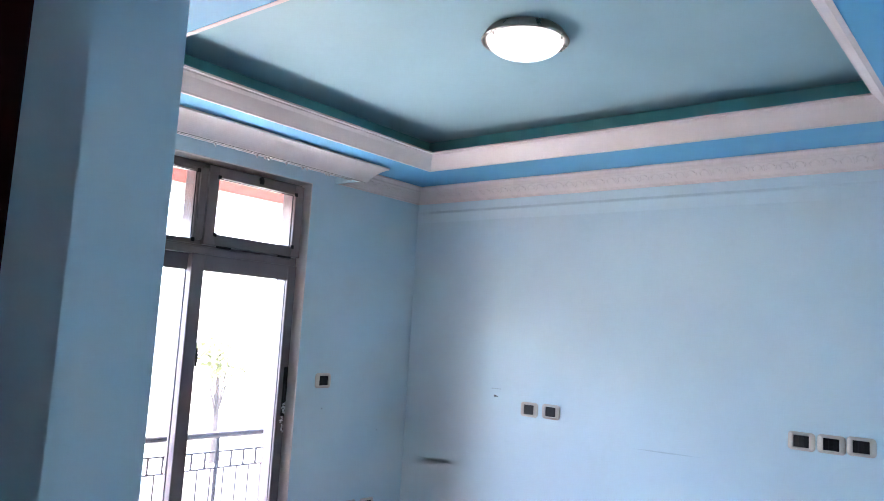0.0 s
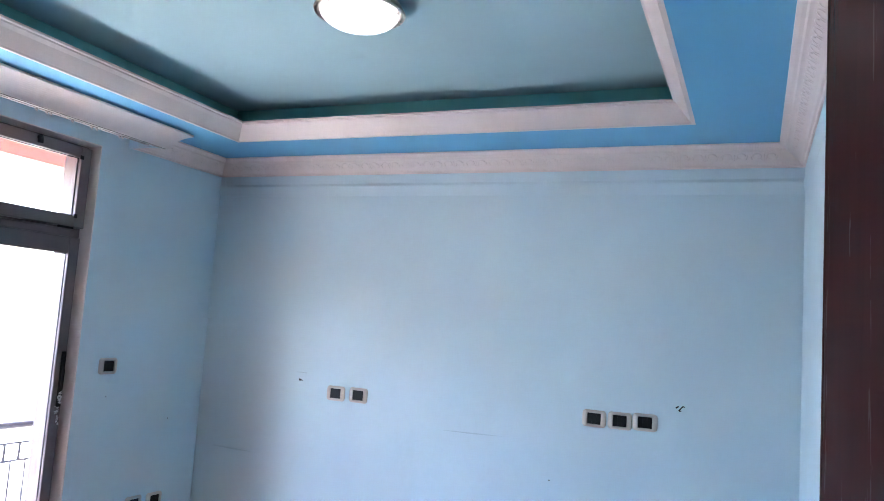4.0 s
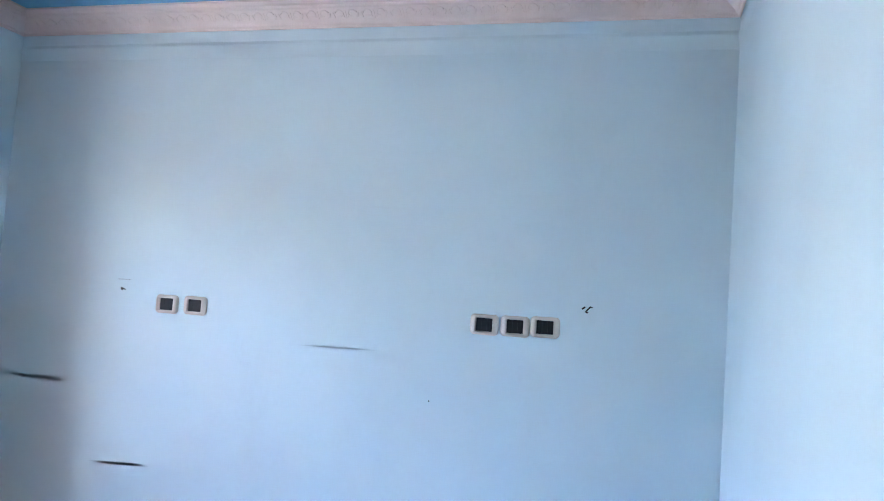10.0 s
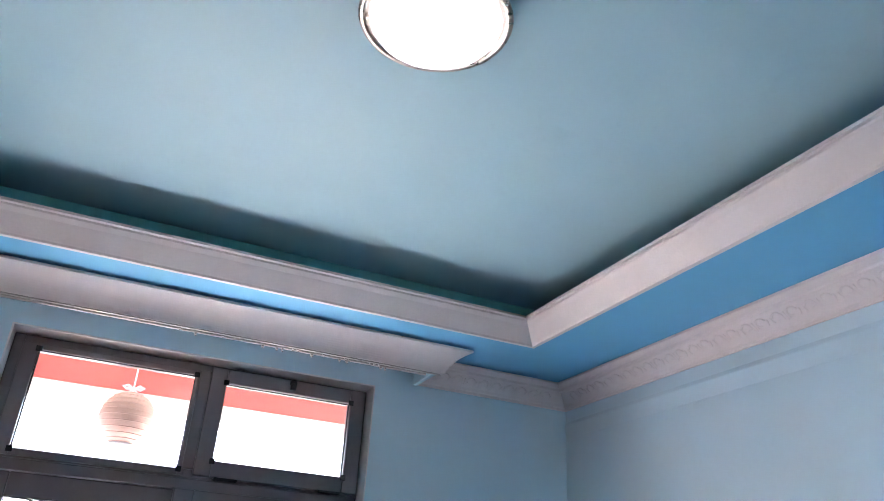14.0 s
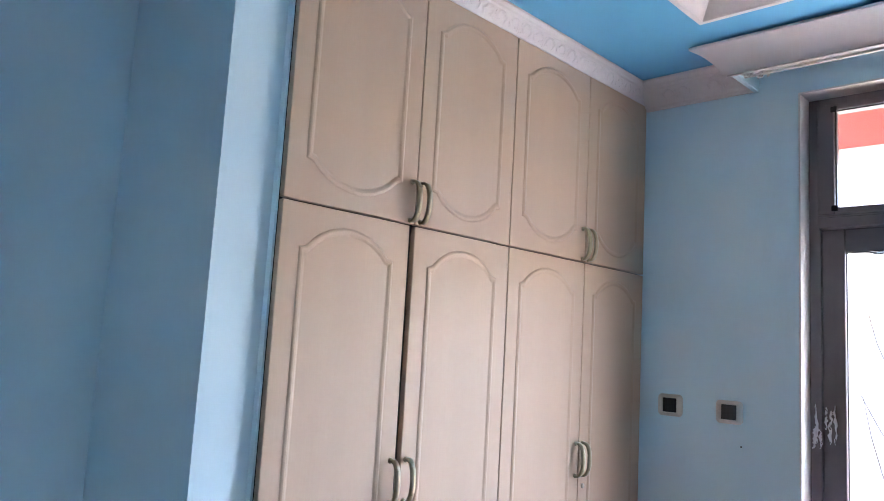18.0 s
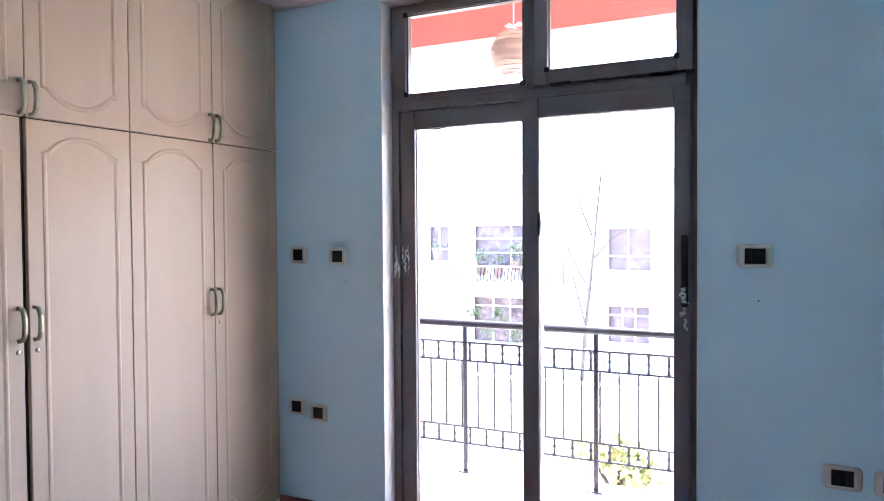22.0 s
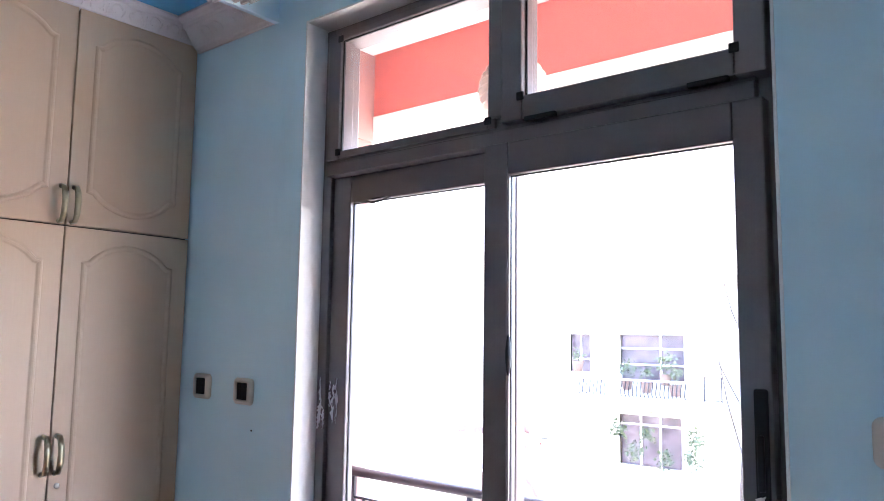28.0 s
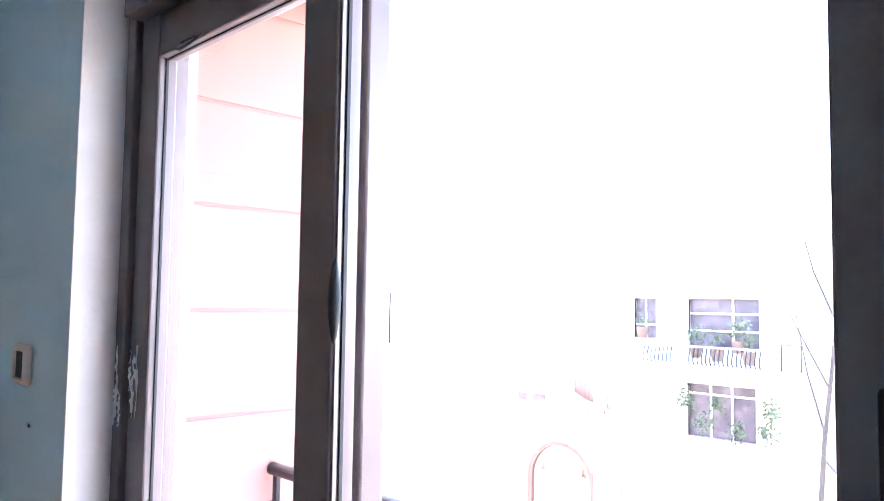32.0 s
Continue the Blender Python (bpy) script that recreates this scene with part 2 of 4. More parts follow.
GATEWOOD = wood("gate_wood_pale", (0.40, 0.31, 0.245), (0.52, 0.42, 0.345), 0.6, (1, 1, 0.05), 20)
CARPAINT = surface("car_paint_pale", (0.62, 0.60, 0.57), 0.25, vary=0.04, bump=0.0, coat=0.8)
CARRED = surface("car_lamp_red", (0.45, 0.03, 0.02), 0.2, vary=0.1, bump=0.0)
TYRE = surface("tyre_rubber", (0.04, 0.04, 0.045), 0.8, vary=0.2, bump=0.1)
TERRACOTTA = surface("terracotta", (0.22, 0.14, 0.11), 0.8, vary=0.15, scale=8, bump=0.2)

MAHOGANY.node_tree.nodes["Principled BSDF"].inputs["Specular IOR Level"].default_value = 0.04


# ---- mesh helpers ----
def link_mesh(name, bm, material, parent=None, smooth=False):
    me = bpy.data.meshes.new(name)
    bmesh.ops.recalc_face_normals(bm, faces=bm.faces[:])
    bm.to_mesh(me)
    bm.free()
    if smooth:
        for p in me.polygons:
            p.use_smooth = True
    for mt in (material if isinstance(material, (list, tuple)) else [material]):
        me.materials.append(mt)
    ob = new(name, me)
    if parent:
        ob.parent = parent
    return ob


def part(name, bm, material, parent, label="", smooth=False):
    ob = link_mesh(name, bm, material, parent, smooth)
    return tagged(ob, label=label) if label else ob


def structure(name, bm, material, label, category):
    return tagged(link_mesh(name, bm, material), label, category, kind="structure")


def thing(name, label, category, at=(0, 0, 0), group="", kind=""):
    ob = new(name)
    ob.empty_display_size = 0.1
    ob.matrix_world = Matrix.Translation(at)
    return tagged(ob, label, category, group, kind)


def add_box(bm, x0, x1, y0, y1, z0, z1, bevel=0.0, m=None):
    r = bmesh.ops.create_cube(bm, size=1.0, matrix=Matrix.Translation(((x0 + x1) / 2, (y0 + y1) / 2, (z0 + z1) / 2)) @ Matrix.Diagonal((abs(x1 - x0), abs(y1 - y0), abs(z1 - z0), 1)))
    vs = r["verts"]
    if bevel:
        es = list({e for v in vs for e in v.link_edges})
        b = bmesh.ops.bevel(bm, geom=es, offset=bevel, segments=2, affect="EDGES", profile=0.5)
        vs = list({v for f in b["faces"] for v in f.verts} | {v for v in vs if v.is_valid})
    if m is not None:
        bmesh.ops.transform(bm, matrix=m, verts=vs)
    return vs


def boxes(*specs, bevel=0.0):
    bm = bmesh.new()
    for s in specs:
        add_box(bm, *s, bevel=bevel)
    return bm


def prism(profile, a, b, place):
    """A profile of (u, v) swept from a to b; place(u, v, w) gives the point."""
    bm = bmesh.new()
    r0 = [bm.verts.new(place(u, v, a)) for u, v in profile]
    r1 = [bm.verts.new(place(u, v, b)) for u, v in profile]
    k = len(profile)
    for i in range(k):
        bm.faces.new((r0[i], r0[(i + 1) % k], r1[(i + 1) % k], r1[i]))
    bm.faces.new(r0)
    bm.faces.new(r1[::-1])
    return bm


def tube(bm, pts, rad, seg=8, cap=True):
    pts = [Vector(p) for p in pts]
    rings = []
    for i, p in enumerate(pts):
        d = (pts[min(i + 1, len(pts) - 1)] - pts[max(i - 1, 0)]).normalized()
        side = d.orthogonal().normalized() if i == 0 else (last - d * last.dot(d)).normalized()
        last = side
        up = d.cross(side)
        r = rad[i] if isinstance(rad, (list, tuple)) else rad
        rings.append([bm.verts.new(p + r * (math.cos(a) * side + math.sin(a) * up)) for a in [2 * math.pi * k / seg for k in range(seg)]])
    for a, b in zip(rings, rings[1:]):
        for k in range(seg):
            bm.faces.new((a[k], a[(k + 1) % seg], b[(k + 1) % seg], b[k]))
    if cap:
        bm.faces.new(rings[0][::-1])
        bm.faces.new(rings[-1])
    return bm


def lathe(profile, seg=32):
    """Turned about z from (radius, z) pairs."""
    bm = bmesh.new()
    rings = []
    for r, z in profile:
        rings.append([bm.verts.new((r * math.cos(2 * math.pi * k / seg), r * math.sin(2 * math.pi * k / seg), z)) for k in range(seg)] if r > 1e-6 else [bm.verts.new((0, 0, z))])
    for a, b in zip(rings, rings[1:]):
        for k in range(seg):
            q = [a[k % len(a)], a[(k + 1) % len(a)], b[(k + 1) % len(b)], b[k % len(b)]]
            q = list(dict.fromkeys(q))
            if len(q) > 2:
                bm.faces.new(q)
    return bm


def sweep(path, profile, closed=False):
    """A profile of (distance from the line to its right, height) along a level path, mitred at the corners."""
    n = len(path)
    pts = [Vector((*p, 0)) for p in path]
    rows = []
    for i in range(n):
        a = pts[i - 1] if (i or closed) else None
        b = pts[(i + 1) % n] if (i < n - 1 or closed) else None
        d0 = (pts[i] - a).normalized() if a is not None else None
        d1 = (b - pts[i]).normalized() if b is not None else None
        d0, d1 = d0 or d1, d1 or d0
        n0, n1 = Vector((d0.y, -d0.x, 0)), Vector((d1.y, -d1.x, 0))
        mit = (n0 + n1) / (1 + n0.dot(n1))
        rows.append((pts[i], mit))
    bm = bmesh.new()
    rings = [[bm.verts.new(p + m * d + Vector((0, 0, z))) for d, z in profile] for p, m in rows]
    k = len(profile)
    for i in range(n if closed else n - 1):
        a, b = rings[i], rings[(i + 1) % n]
        for j in range(k):
            bm.faces.new((a[j], a[(j + 1) % k], b[(j + 1) % k], b[j]))
    if not closed:
        bm.faces.new(rings[0])
        bm.faces.new(rings[-1][::-1])
    return bm


# ---- walls, floor, ceiling ----
HX = -5.6            # far side of the hall behind the door
structure("wall_east", boxes((0, 0.2, -3.915, 0.24, -0.2, 3.1)), WALL, "pale blue painted plaster wall with faint scuffs", "wall")
structure("wall_north", boxes((-4.05, RX0, 0, 0.24, -0.2, 3.1), (RX1, 0, 0, 0.24, -0.2, 3.1), (RX0, RX1, 0, 0.24, RZ, 3.1)), WALL, "pale blue painted wall round the balcony door", "wall")
XR, YR = -3.30, -3.72                  # shallow recess behind the open door leaf
structure("wall_south", boxes((XR, 0, YS - 0.38, YS, -0.2, 3.1)), WALL, "pale blue painted plaster wall beside the door", "wall")
structure("wall_recess", boxes((XD, XR, YR - 0.195, YR, -0.2, 3.1)), WALL, "plain blue wall behind the open door", "wall")
DY0, DY1, DZ = -3.675, -2.875, 2.12    # entrance opening
structure("wall_west", boxes((XD - 0.12, XD, DY1, 0, -0.2, 3.1), (XD - 0.12, XD, -4.4, DY0, -0.2, 3.1), (XD - 0.12, XD, DY0, DY1, DZ, 3.1)), WALL, "pale blue painted wall with the entrance opening", "wall")
structure("wall_niche", boxes((XD, XN, YN, -1.842, 0, ZS)), WALL, "pale blue wall end between niche and wardrobe", "wall")
structure("wall_niche_back", boxes((XD, XB, DY1 + 0.06, YN, 0, ZS)), WALL, "pale blue back wall of the entrance niche", "wall")
structure("trim_niche", boxes((XN, XW - 0.016, -1.849, -1.842, 0, ZS)), WALL, "narrow blue filler beside the wardrobe", "trim")
structure("wall_hall", boxes((HX - 0.15, HX, -4.6, 0.2, -0.2, 3.1), (HX, XD - 0.12, -4.6, -4.4, -0.2, 3.1), (HX, XD - 0.12, -1.9, -1.75, -0.2, 3.1)), WALL, "plain blue wall of the hall outside", "wall")
structure("ceiling_hall", boxes((HX, XD - 0.12, -4.4, -1.9, 2.75, 2.9)), CEIL, "plain pale hall ceiling", "ceiling")
structure("floor_hall", boxes((HX, XD - 0.12, -4.4, -1.9, -0.15, -0.004)), PARQUET, "dark red-brown hall floor", "floor")
floor = structure("floor", boxes((XD - 0.12, XR, YR, YS, -0.2, -0.018), (XD - 0.12, 0, YS, 0, -0.2, -0.018)), SKIRT, "dark red-brown glossy parquet floor", "floor")

bm = boxes((XD, XR, YR, YS, ZS, ZS + 0.04), (XD, TX0, YS, 0, ZS, ZS + 0.04), (TX1, 0, YS, 0, ZS, ZS + 0.04), (TX0, TX1, YS, TY0, ZS, ZS + 0.04), (TX0, TX1, TY1, 0, ZS, ZS + 0.04))
structure("ceiling_border", bm, SOFFIT, "strong blue lowered ceiling border round the tray", "ceiling")
o = 0.11
bm = boxes((TX0 - o - 0.05, TX0 - o, TY0 - o, TY1 + o, ZS + 0.04, ZT), (TX1 + o, TX1 + o + 0.05, TY0 - o, TY1 + o, ZS + 0.04, ZT),
           (TX0 - o, TX1 + o, TY0 - o - 0.05, TY0 - o, ZS + 0.04, ZT), (TX0 - o, TX1 + o, TY1 + o, TY1 + o + 0.05, ZS + 0.04, ZT))
structure("ceiling_cove", bm, TEAL, "teal painted upright side of the ceiling recess", "ceiling")
structure("ceiling", boxes((-4.1, 0.2, -3.95, 0.24, ZT, 3.1)), CEIL, "pale blue raised ceiling inside the tray", "ceiling")

# crown moulding of the tray
tray = [(-0.004, ZS - 0.002), (0.014, ZS - 0.002), (0.018, ZS + 0.005), (0.022, ZS + 0.009), (0.040, ZS + 0.031), (0.064, ZS + 0.062), (0.078, ZS + 0.076), (0.080, ZS + 0.083), (0.090, ZS + 0.086), (0.090, ZS + 0.096), (-0.02, ZS + 0.096), (-0.02, ZS + 0.042), (-0.004, ZS + 0.042)]
structure("trim_tray", sweep([(TX0, TY1), (TX1, TY1), (TX1, TY0), (TX0, TY0)], tray, True), CREAM, "cream plaster crown moulding round the ceiling tray", "moulding")

# wall cornice with scroll relief
corn = [(0, 2.588), (0.010, 2.588), (0.014, 2.597), (0.022, 2.601), (0.030, 2.611), (0.080, 2.652), (0.090, 2.656), (0.096, 2.665), (0.108, 2.669), (0.122, 2.679), (0.122, ZS - 0.001), (0, ZS - 0.001)]
PX0, PX1 = -2.735, -0.694   # pelmet ends
cornice_e = structure("cornice_east", sweep([(PX1 - 0.109, 0), (0, 0), (0, YS), (-3.1, YS)], corn), CREAM, "cream plaster cornice with worn scroll relief", "cornice")
corn_w = [(0, 2.604), (0.006, 2.604), (0.009, 2.612), (0.014, 2.616), (0.038, 2.660), (0.044, 2.664), (0.047, 2.672), (0.054, 2.680), (0.054, ZS - 0.001), (0, ZS - 0.001)]
XC = XW - 0.012
cornice_w = structure("cornice_west", sweep([(XC, -1.858), (XC, -0.0005)], corn_w), CREAM, "cream plaster cornice with scroll relief above the wardrobe", "cornice")
cornice_n = structure("cornice_north", sweep([(XW + 0.0005, 0), (PX0 + 0.109, 0)], corn), CREAM, "cream plaster cornice with scroll relief beside the pelmet", "cornice")


def scroll_mesh():
    """One pair of leaf scrolls lying on the slanted face: local x along the run, local y up the slant, z off it."""
    bm = bmesh.new()
    for s in (-1, 1):
        pts = []
        for k in range(15):
            a = 0.3 + k / 14 * 4.6
            r = 0.026 * (1 - 0.72 * k / 14)
            pts.append((s * (0.028 + r * math.cos(a)), r * math.sin(a), 0.001))
        tube(bm, [(a, b, -0.0018) for a, b, c in pts], [0.0048 - 0.0015 * k / 14 for k in range(15)], 5)
        tube(bm, [(s * 0.054, -0.016, -0.002), (s * 0.060, 0.0, -0.0016), (s * 0.062, 0.014, -0.002)], [0.003, 0.0045, 0.002], 5)
    for k in range(3):
        tube(bm, [((k - 1) * 0.010, -0.022 + abs(k - 1) * 0.006, -0.0024), ((k - 1) * 0.013, 0.018 - abs(k - 1) * 0.008, -0.0024)], 0.0035, 5)
    me = bpy.data.meshes.new("ornament")
    bm.to_mesh(me)
    bm.free()
    for p in me.polygons:
        p.use_smooth = True
    me.materials.append(CREAM)
    return me


SCROLL = scroll_mesh()


def scrolls(parent, a, b, inward, step=0.132, slant=(0.050, 0.041), off_wall=0.0555, z0=2.632):
    a, b, inward = Vector((*a, 0)), Vector((*b, 0)), Vector((*inward, 0))
    run = (b - a).normalized()
    upslant = (inward * slant[0] + Vector((0, 0, slant[1]))).normalized()
    off = run.cross(upslant)
    if off.dot(inward) < 0:
        run = -run
        off = run.cross(upslant)
    rot = Matrix((run, upslant, off)).transposed().to_4x4()
    n = int((b - a).length / step)
    for i in range(n):
        p = a + (b - a) * ((i + 0.5) / n) + inward * off_wall + Vector((0, 0, z0))
        ob = new("ornament", SCROLL)
        ob.matrix_world = Matrix.Translation(p) @ rot
        ob.parent = parent


scrolls(cornice_e, (0, -0.12), (0, YS + 0.12), (-1, 0))
scrolls(cornice_e, (-0.12, YS), (-3.05, YS), (0, 1))
scrolls(cornice_e, (PX1 - 0.1, 0), (-0.12, 0), (0, -1))
scrolls(cornice_w, (XC, -1.85), (XC, -0.02), (1, 0), 0.132, (0.024, 0.044), 0.026, 2.638)
scrolls(cornice_n, (XW + 0.06, 0), (PX0 + 0.1, 0), (0, -1))
# fine plaster ridge below the cornice
structure("trim_ridge", sweep([(0, -0.002), (0, YS), (-3.0, YS)], [(-0.002, 2.455), (0.0006, 2.456), (0.0075, 2.508), (0.0085, 2.514), (0.0075, 2.519), (0.0015, 2.534), (0.0015, 2.588), (-0.002, 2.588)]), WALL, "blue painted plaster ridge under the cornice", "moulding")

# skirting
sk = [(0, -0.02), (0.016, -0.02), (0.016, 0.064), (0.012, 0.074), (0.006, 0.08), (0, 0.08)]
structure("baseboard_east", sweep([(RX1, 0), (0, 0), (0, YS), (XR, YS), (XR, YR), (XD + 0.02, YR)], sk), SKIRT, "red-brown varnished wooden skirting board", "skirting")
structure("baseboard_west", sweep([(XW, 0), (RX0, 0)], sk), SKIRT, "red-brown varnished wooden skirting board", "skirting")
structure("baseboard_niche", sweep([(XB, DY1 + 0.07), (XB, YN), (XN, YN), (XN, -1.854)], sk), SKIRT, "red-brown varnished skirting in the niche", "skirting")

# painted reveal of the balcony door
t_ = 0.006
bm = boxes((RX0 - 0.001, RX0 + t_, -0.003, 0.24, 0, RZ), (RX1 - t_, RX1 + 0.001, -0.003, 0.24, 0, RZ), (RX0, RX1, -0.003, 0.24, RZ - t_, RZ + 0.001), bevel=0.0015)
structure("trim_reveal", bm, REVEAL, "off-white painted plaster reveal with rough edges", "reveal")
structure("window_sill", boxes((RX0 + t_, RX1 - t_, -0.01, 0.3, -0.02, 0.022), bevel=0.004), surface("threshold_marble", (0.5, 0.46, 0.42), 0.25, vary=0.2, scale=6), "pale stone threshold under the balcony door", "threshold")


# ---- balcony door and transom ----
def frame_ring(name, x0, x1, z0, z1, w, y0, y1, parent, material=ALU, bevel=0.003, label=""):
    """Four mitre-free members of width w round an opening."""
    w = w if isinstance(w, tuple) else (w, w, w, w)      # left, right, bottom, top
    for nm, b in (("stile", (x0, x0 + w[0], y0, y1, z0, z1)), ("stile", (x1 - w[1], x1, y0, y1, z0, z1)),
                  ("rail", (x0 + w[0], x1 - w[1], y0 + 0.001, y1 - 0.001, z0, z0 + w[2])), ("rail", (x0 + w[0], x1 - w[1], y0 + 0.001, y1 - 0.001, z1 - w[3], z1))):
        part(name + "_" + nm, boxes(b, bevel=bevel), material, parent, label)


def bead(name, x0, x1, z0, z1, y, parent, w=0.006, d=0.006, material=GASKET):
    bm = boxes((x0, x0 + w, y, y + d, z0, z1), (x1 - w, x1, y, y + d, z0, z1), (x0 + w, x1 - w, y, y + d, z0, z0 + w), (x0 + w, x1 - w, y, y + d, z1 - w, z1))
    return part(name, bm, material, parent)


def pane(x0, x1, z0, z1, y, parent):
    ob = part("pane", boxes((x0, x1, y, y + 0.005, z0, z1)), GLASS, parent, "clear window glass")
    ob.visible_shadow = False
    return ob


win = tagged(new("window_1"), "bronze-brown aluminium balcony door with transom lights above", "balcony door", kind="structure")
FX0, FX1, FZ = RX0 + 0.008, RX1 - 0.008, RZ - 0.012
frame_ring("outer_frame", FX0, FX1, 0.022, FZ, (0.040, 0.05, 0.05, 0.035), 0.084, 0.200, win)
part("transom_bar", boxes((FX0 + 0.04, FX1 - 0.05, 0.058, 0.198, 2.034, 2.075), bevel=0.003), ALU, win)
part("transom_bar", boxes((FX0 + 0.04, FX1 - 0.05, 0.066, 0.198, 2.0755, 2.11), bevel=0.003), ALU, win)
part("mullion", boxes((-1.745, -1.688, 0.050, 0.198, 2.11, FZ - 0.035), bevel=0.003), ALU, win)
# fixed light with its bead frame
frame_ring("fixed_light", FX0 + 0.040, -1.735, 2.084, 2.506, (0.057, 0.024, 0.024, 0.024), 0.058, 0.120, win)
bead("gasket", -2.352, -1.757, 2.106, 2.484, 0.068, win)
pane(-2.352, -1.757, 2.106, 2.484, 0.078, win)
# top-hung sash
sash = part("sash", boxes((-1.702, -1.636, 0.036, 0.094, 2.086, 2.524), bevel=0.004), ALU, win, "tilting bronze-brown transom sash")
for b in ((-1.096, -1.030, 0.036, 0.094, 2.086, 2.524), (-1.636, -1.096, 0.037, 0.093, 2.086, 2.149), (-1.636, -1.096, 0.037, 0.093, 2.464, 2.524)):
    part("sash_member", boxes(b, bevel=0.004), ALU, sash)
bead("sash_gasket", -1.638, -1.094, 2.147, 2.466, 0.056, sash)
pane(-1.638, -1.094, 2.147, 2.466, 0.068, sash)
bm = lathe([(0.0, 0.0), (0.015, 0.0), (0.016, 0.008), (0.012, 0.014), (0, 0.016)], 16)
bmesh.ops.transform(bm, matrix=pose(-1.36, 0.036, 2.508, 90), verts=bm.verts[:])
add_box(bm, -1.372, -1.348, 0.018, 0.035, 2.478, 2.506, bevel=0.003)
part("latch", bm, PLASTIC_DARK, sash, "black sash latch", True)
for x in (-1.575, -1.15):
    part("sash_stay", boxes((x - 0.045, x + 0.045, 0.024, 0.040, 2.0755, 2.087), bevel=0.002), PLASTIC_DARK, sash)
for x, z in ((-2.352, 2.106), (-1.757, 2.106), (-2.352, 2.484), (-1.757, 2.484)):
    part("corner_cleat", boxes((x - 0.011, x + 0.011, 0.053, 0.058, z - 0.011, z + 0.011), bevel=0.002), PLASTIC_DARK, win)
for x, z in ((-1.638, 2.147), (-1.094, 2.147), (-1.638, 2.466), (-1.094, 2.466)):
    part("sash_cleat", boxes((x - 0.011, x + 0.011, 0.031, 0.037, z - 0.011, z + 0.011), bevel=0.002), PLASTIC_DARK, sash)
# tracks of the sliding leaves
for y in (0.057, 0.114):
    part("track", boxes((FX0 + 0.04, FX1 - 0.05, y, y + 0.006, 0.072, 0.084)), ALU, win)


def leaf(x0, x1, y0, gx0, gx1, label):
    lf = part("sliding_leaf", boxes((x0, gx0, y0, y0 + 0.04, 0.075, 2.0332), bevel=0.004), ALU, win, label)
    for b in ((gx1, x1, y0, y0 + 0.04, 0.075, 2.0332), (gx0, gx1, y0 + 0.001, y0 + 0.039, 0.075, 0.125), (gx0, gx1, y0 + 0.001, y0 + 0.039, 1.945, 2.0332)):
        part("leaf_member", boxes(b, bevel=0.004), ALU, lf)
    bead("leaf_gasket", gx0 - 0.002, gx1 + 0.002, 0.123, 1.947, y0 + 0.015, lf, 0.005, 0.005)
    pane(gx0 - 0.002, gx1 + 0.002, 0.123, 1.947, y0 + 0.021, lf)
    return lf


back = leaf(-2.409, -1.690, 0.097, -2.330, -1.742, "rear sliding leaf of bronze-brown aluminium")
front = leaf(-1.757, -1.040, 0.040, -1.681, -1.105, "front sliding leaf of bronze-brown aluminium")
# paler strip: skylight on the stile's inner return, put into the colour
part("interlock", boxes((-1.6835, -1.6775, 0.044, 0.050, 0.125, 1.944), bevel=0.001), surface("aluminium_lit_edge", (0.32, 0.27, 0.25), 0.35, 0.4), front)
part("handle_plate", boxes((-1.076, -1.048, 0.030, 0.041, 1.14, 1.43), bevel=0.005), PLASTIC_DARK, front, "black recessed pull")
part("handle_pull", boxes((-1.069, -1.055, 0.020, 0.031, 1.23, 1.34), bevel=0.004), PLASTIC_DARK, front)


def film_scrap(parent, x, y, z, w, h, seed):
    """A torn scrap of protective film, slightly curled."""
    rnd = random.Random(seed)
    bm = bmesh.new()
    rows = []
    k = 12
    mid = 0.0
    for i in range(k + 1):
        v = i / k
        mid = 0.6 * mid + rnd.uniform(-0.3, 0.3) * w
        half = w * (0.18 + 0.45 * rnd.random()) * (1 - 0.5 * abs(2 * v - 1) ** 3)
        row = []
        for u in (-1, -0.4, 0.4, 1):
            off = 0.0012 + 0.004 * rnd.random() * abs(u)
            p = (x + mid + half * u, y - off, z + h * (v - 0.5) + 0.004 * rnd.random())
            row.append(bm.verts.new(p))
        rows.append(row)
    for a, b in zip(rows, rows[1:]):
        for q in range(3):
            if rnd.random() > 0.16:
                bm.faces.new((a[q], a[q + 1], b[q + 1], b[q]))
    bmesh.ops.solidify(bm, geom=bm.faces[:], thickness=0.0006)
    part("film_scrap", bm, FOIL, parent, "torn white protective film")


for i, (x, z, w, h) in enumerate(((-2.438, 1.265, 0.016, 0.08), (-2.424, 1.315, 0.013, 0.14), (-2.416, 1.26, 0.010, 0.07))):
    film_scrap(win, x, 0.0835, z, w, h, 3 + i)
for i, (x, z, w, h) in enumerate(((-2.398, 1.335, 0.010, 0.08), (-2.384, 1.305, 0.012, 0.12), (-2.368, 1.315, 0.011, 0.14))):
    film_scrap(back, x, 0.0965, z, w, h, 40 + i)
for i, (x, z, w, h) in enumerate(((-1.064, 1.19, 0.024, 0.07), (-1.064, 1.13, 0.026, 0.06), (-1.058, 1.07, 0.016, 0.05))):
    film_scrap(front, x, 0.0295 if i == 0 else 0.0395, z, w, h, 20 + i)

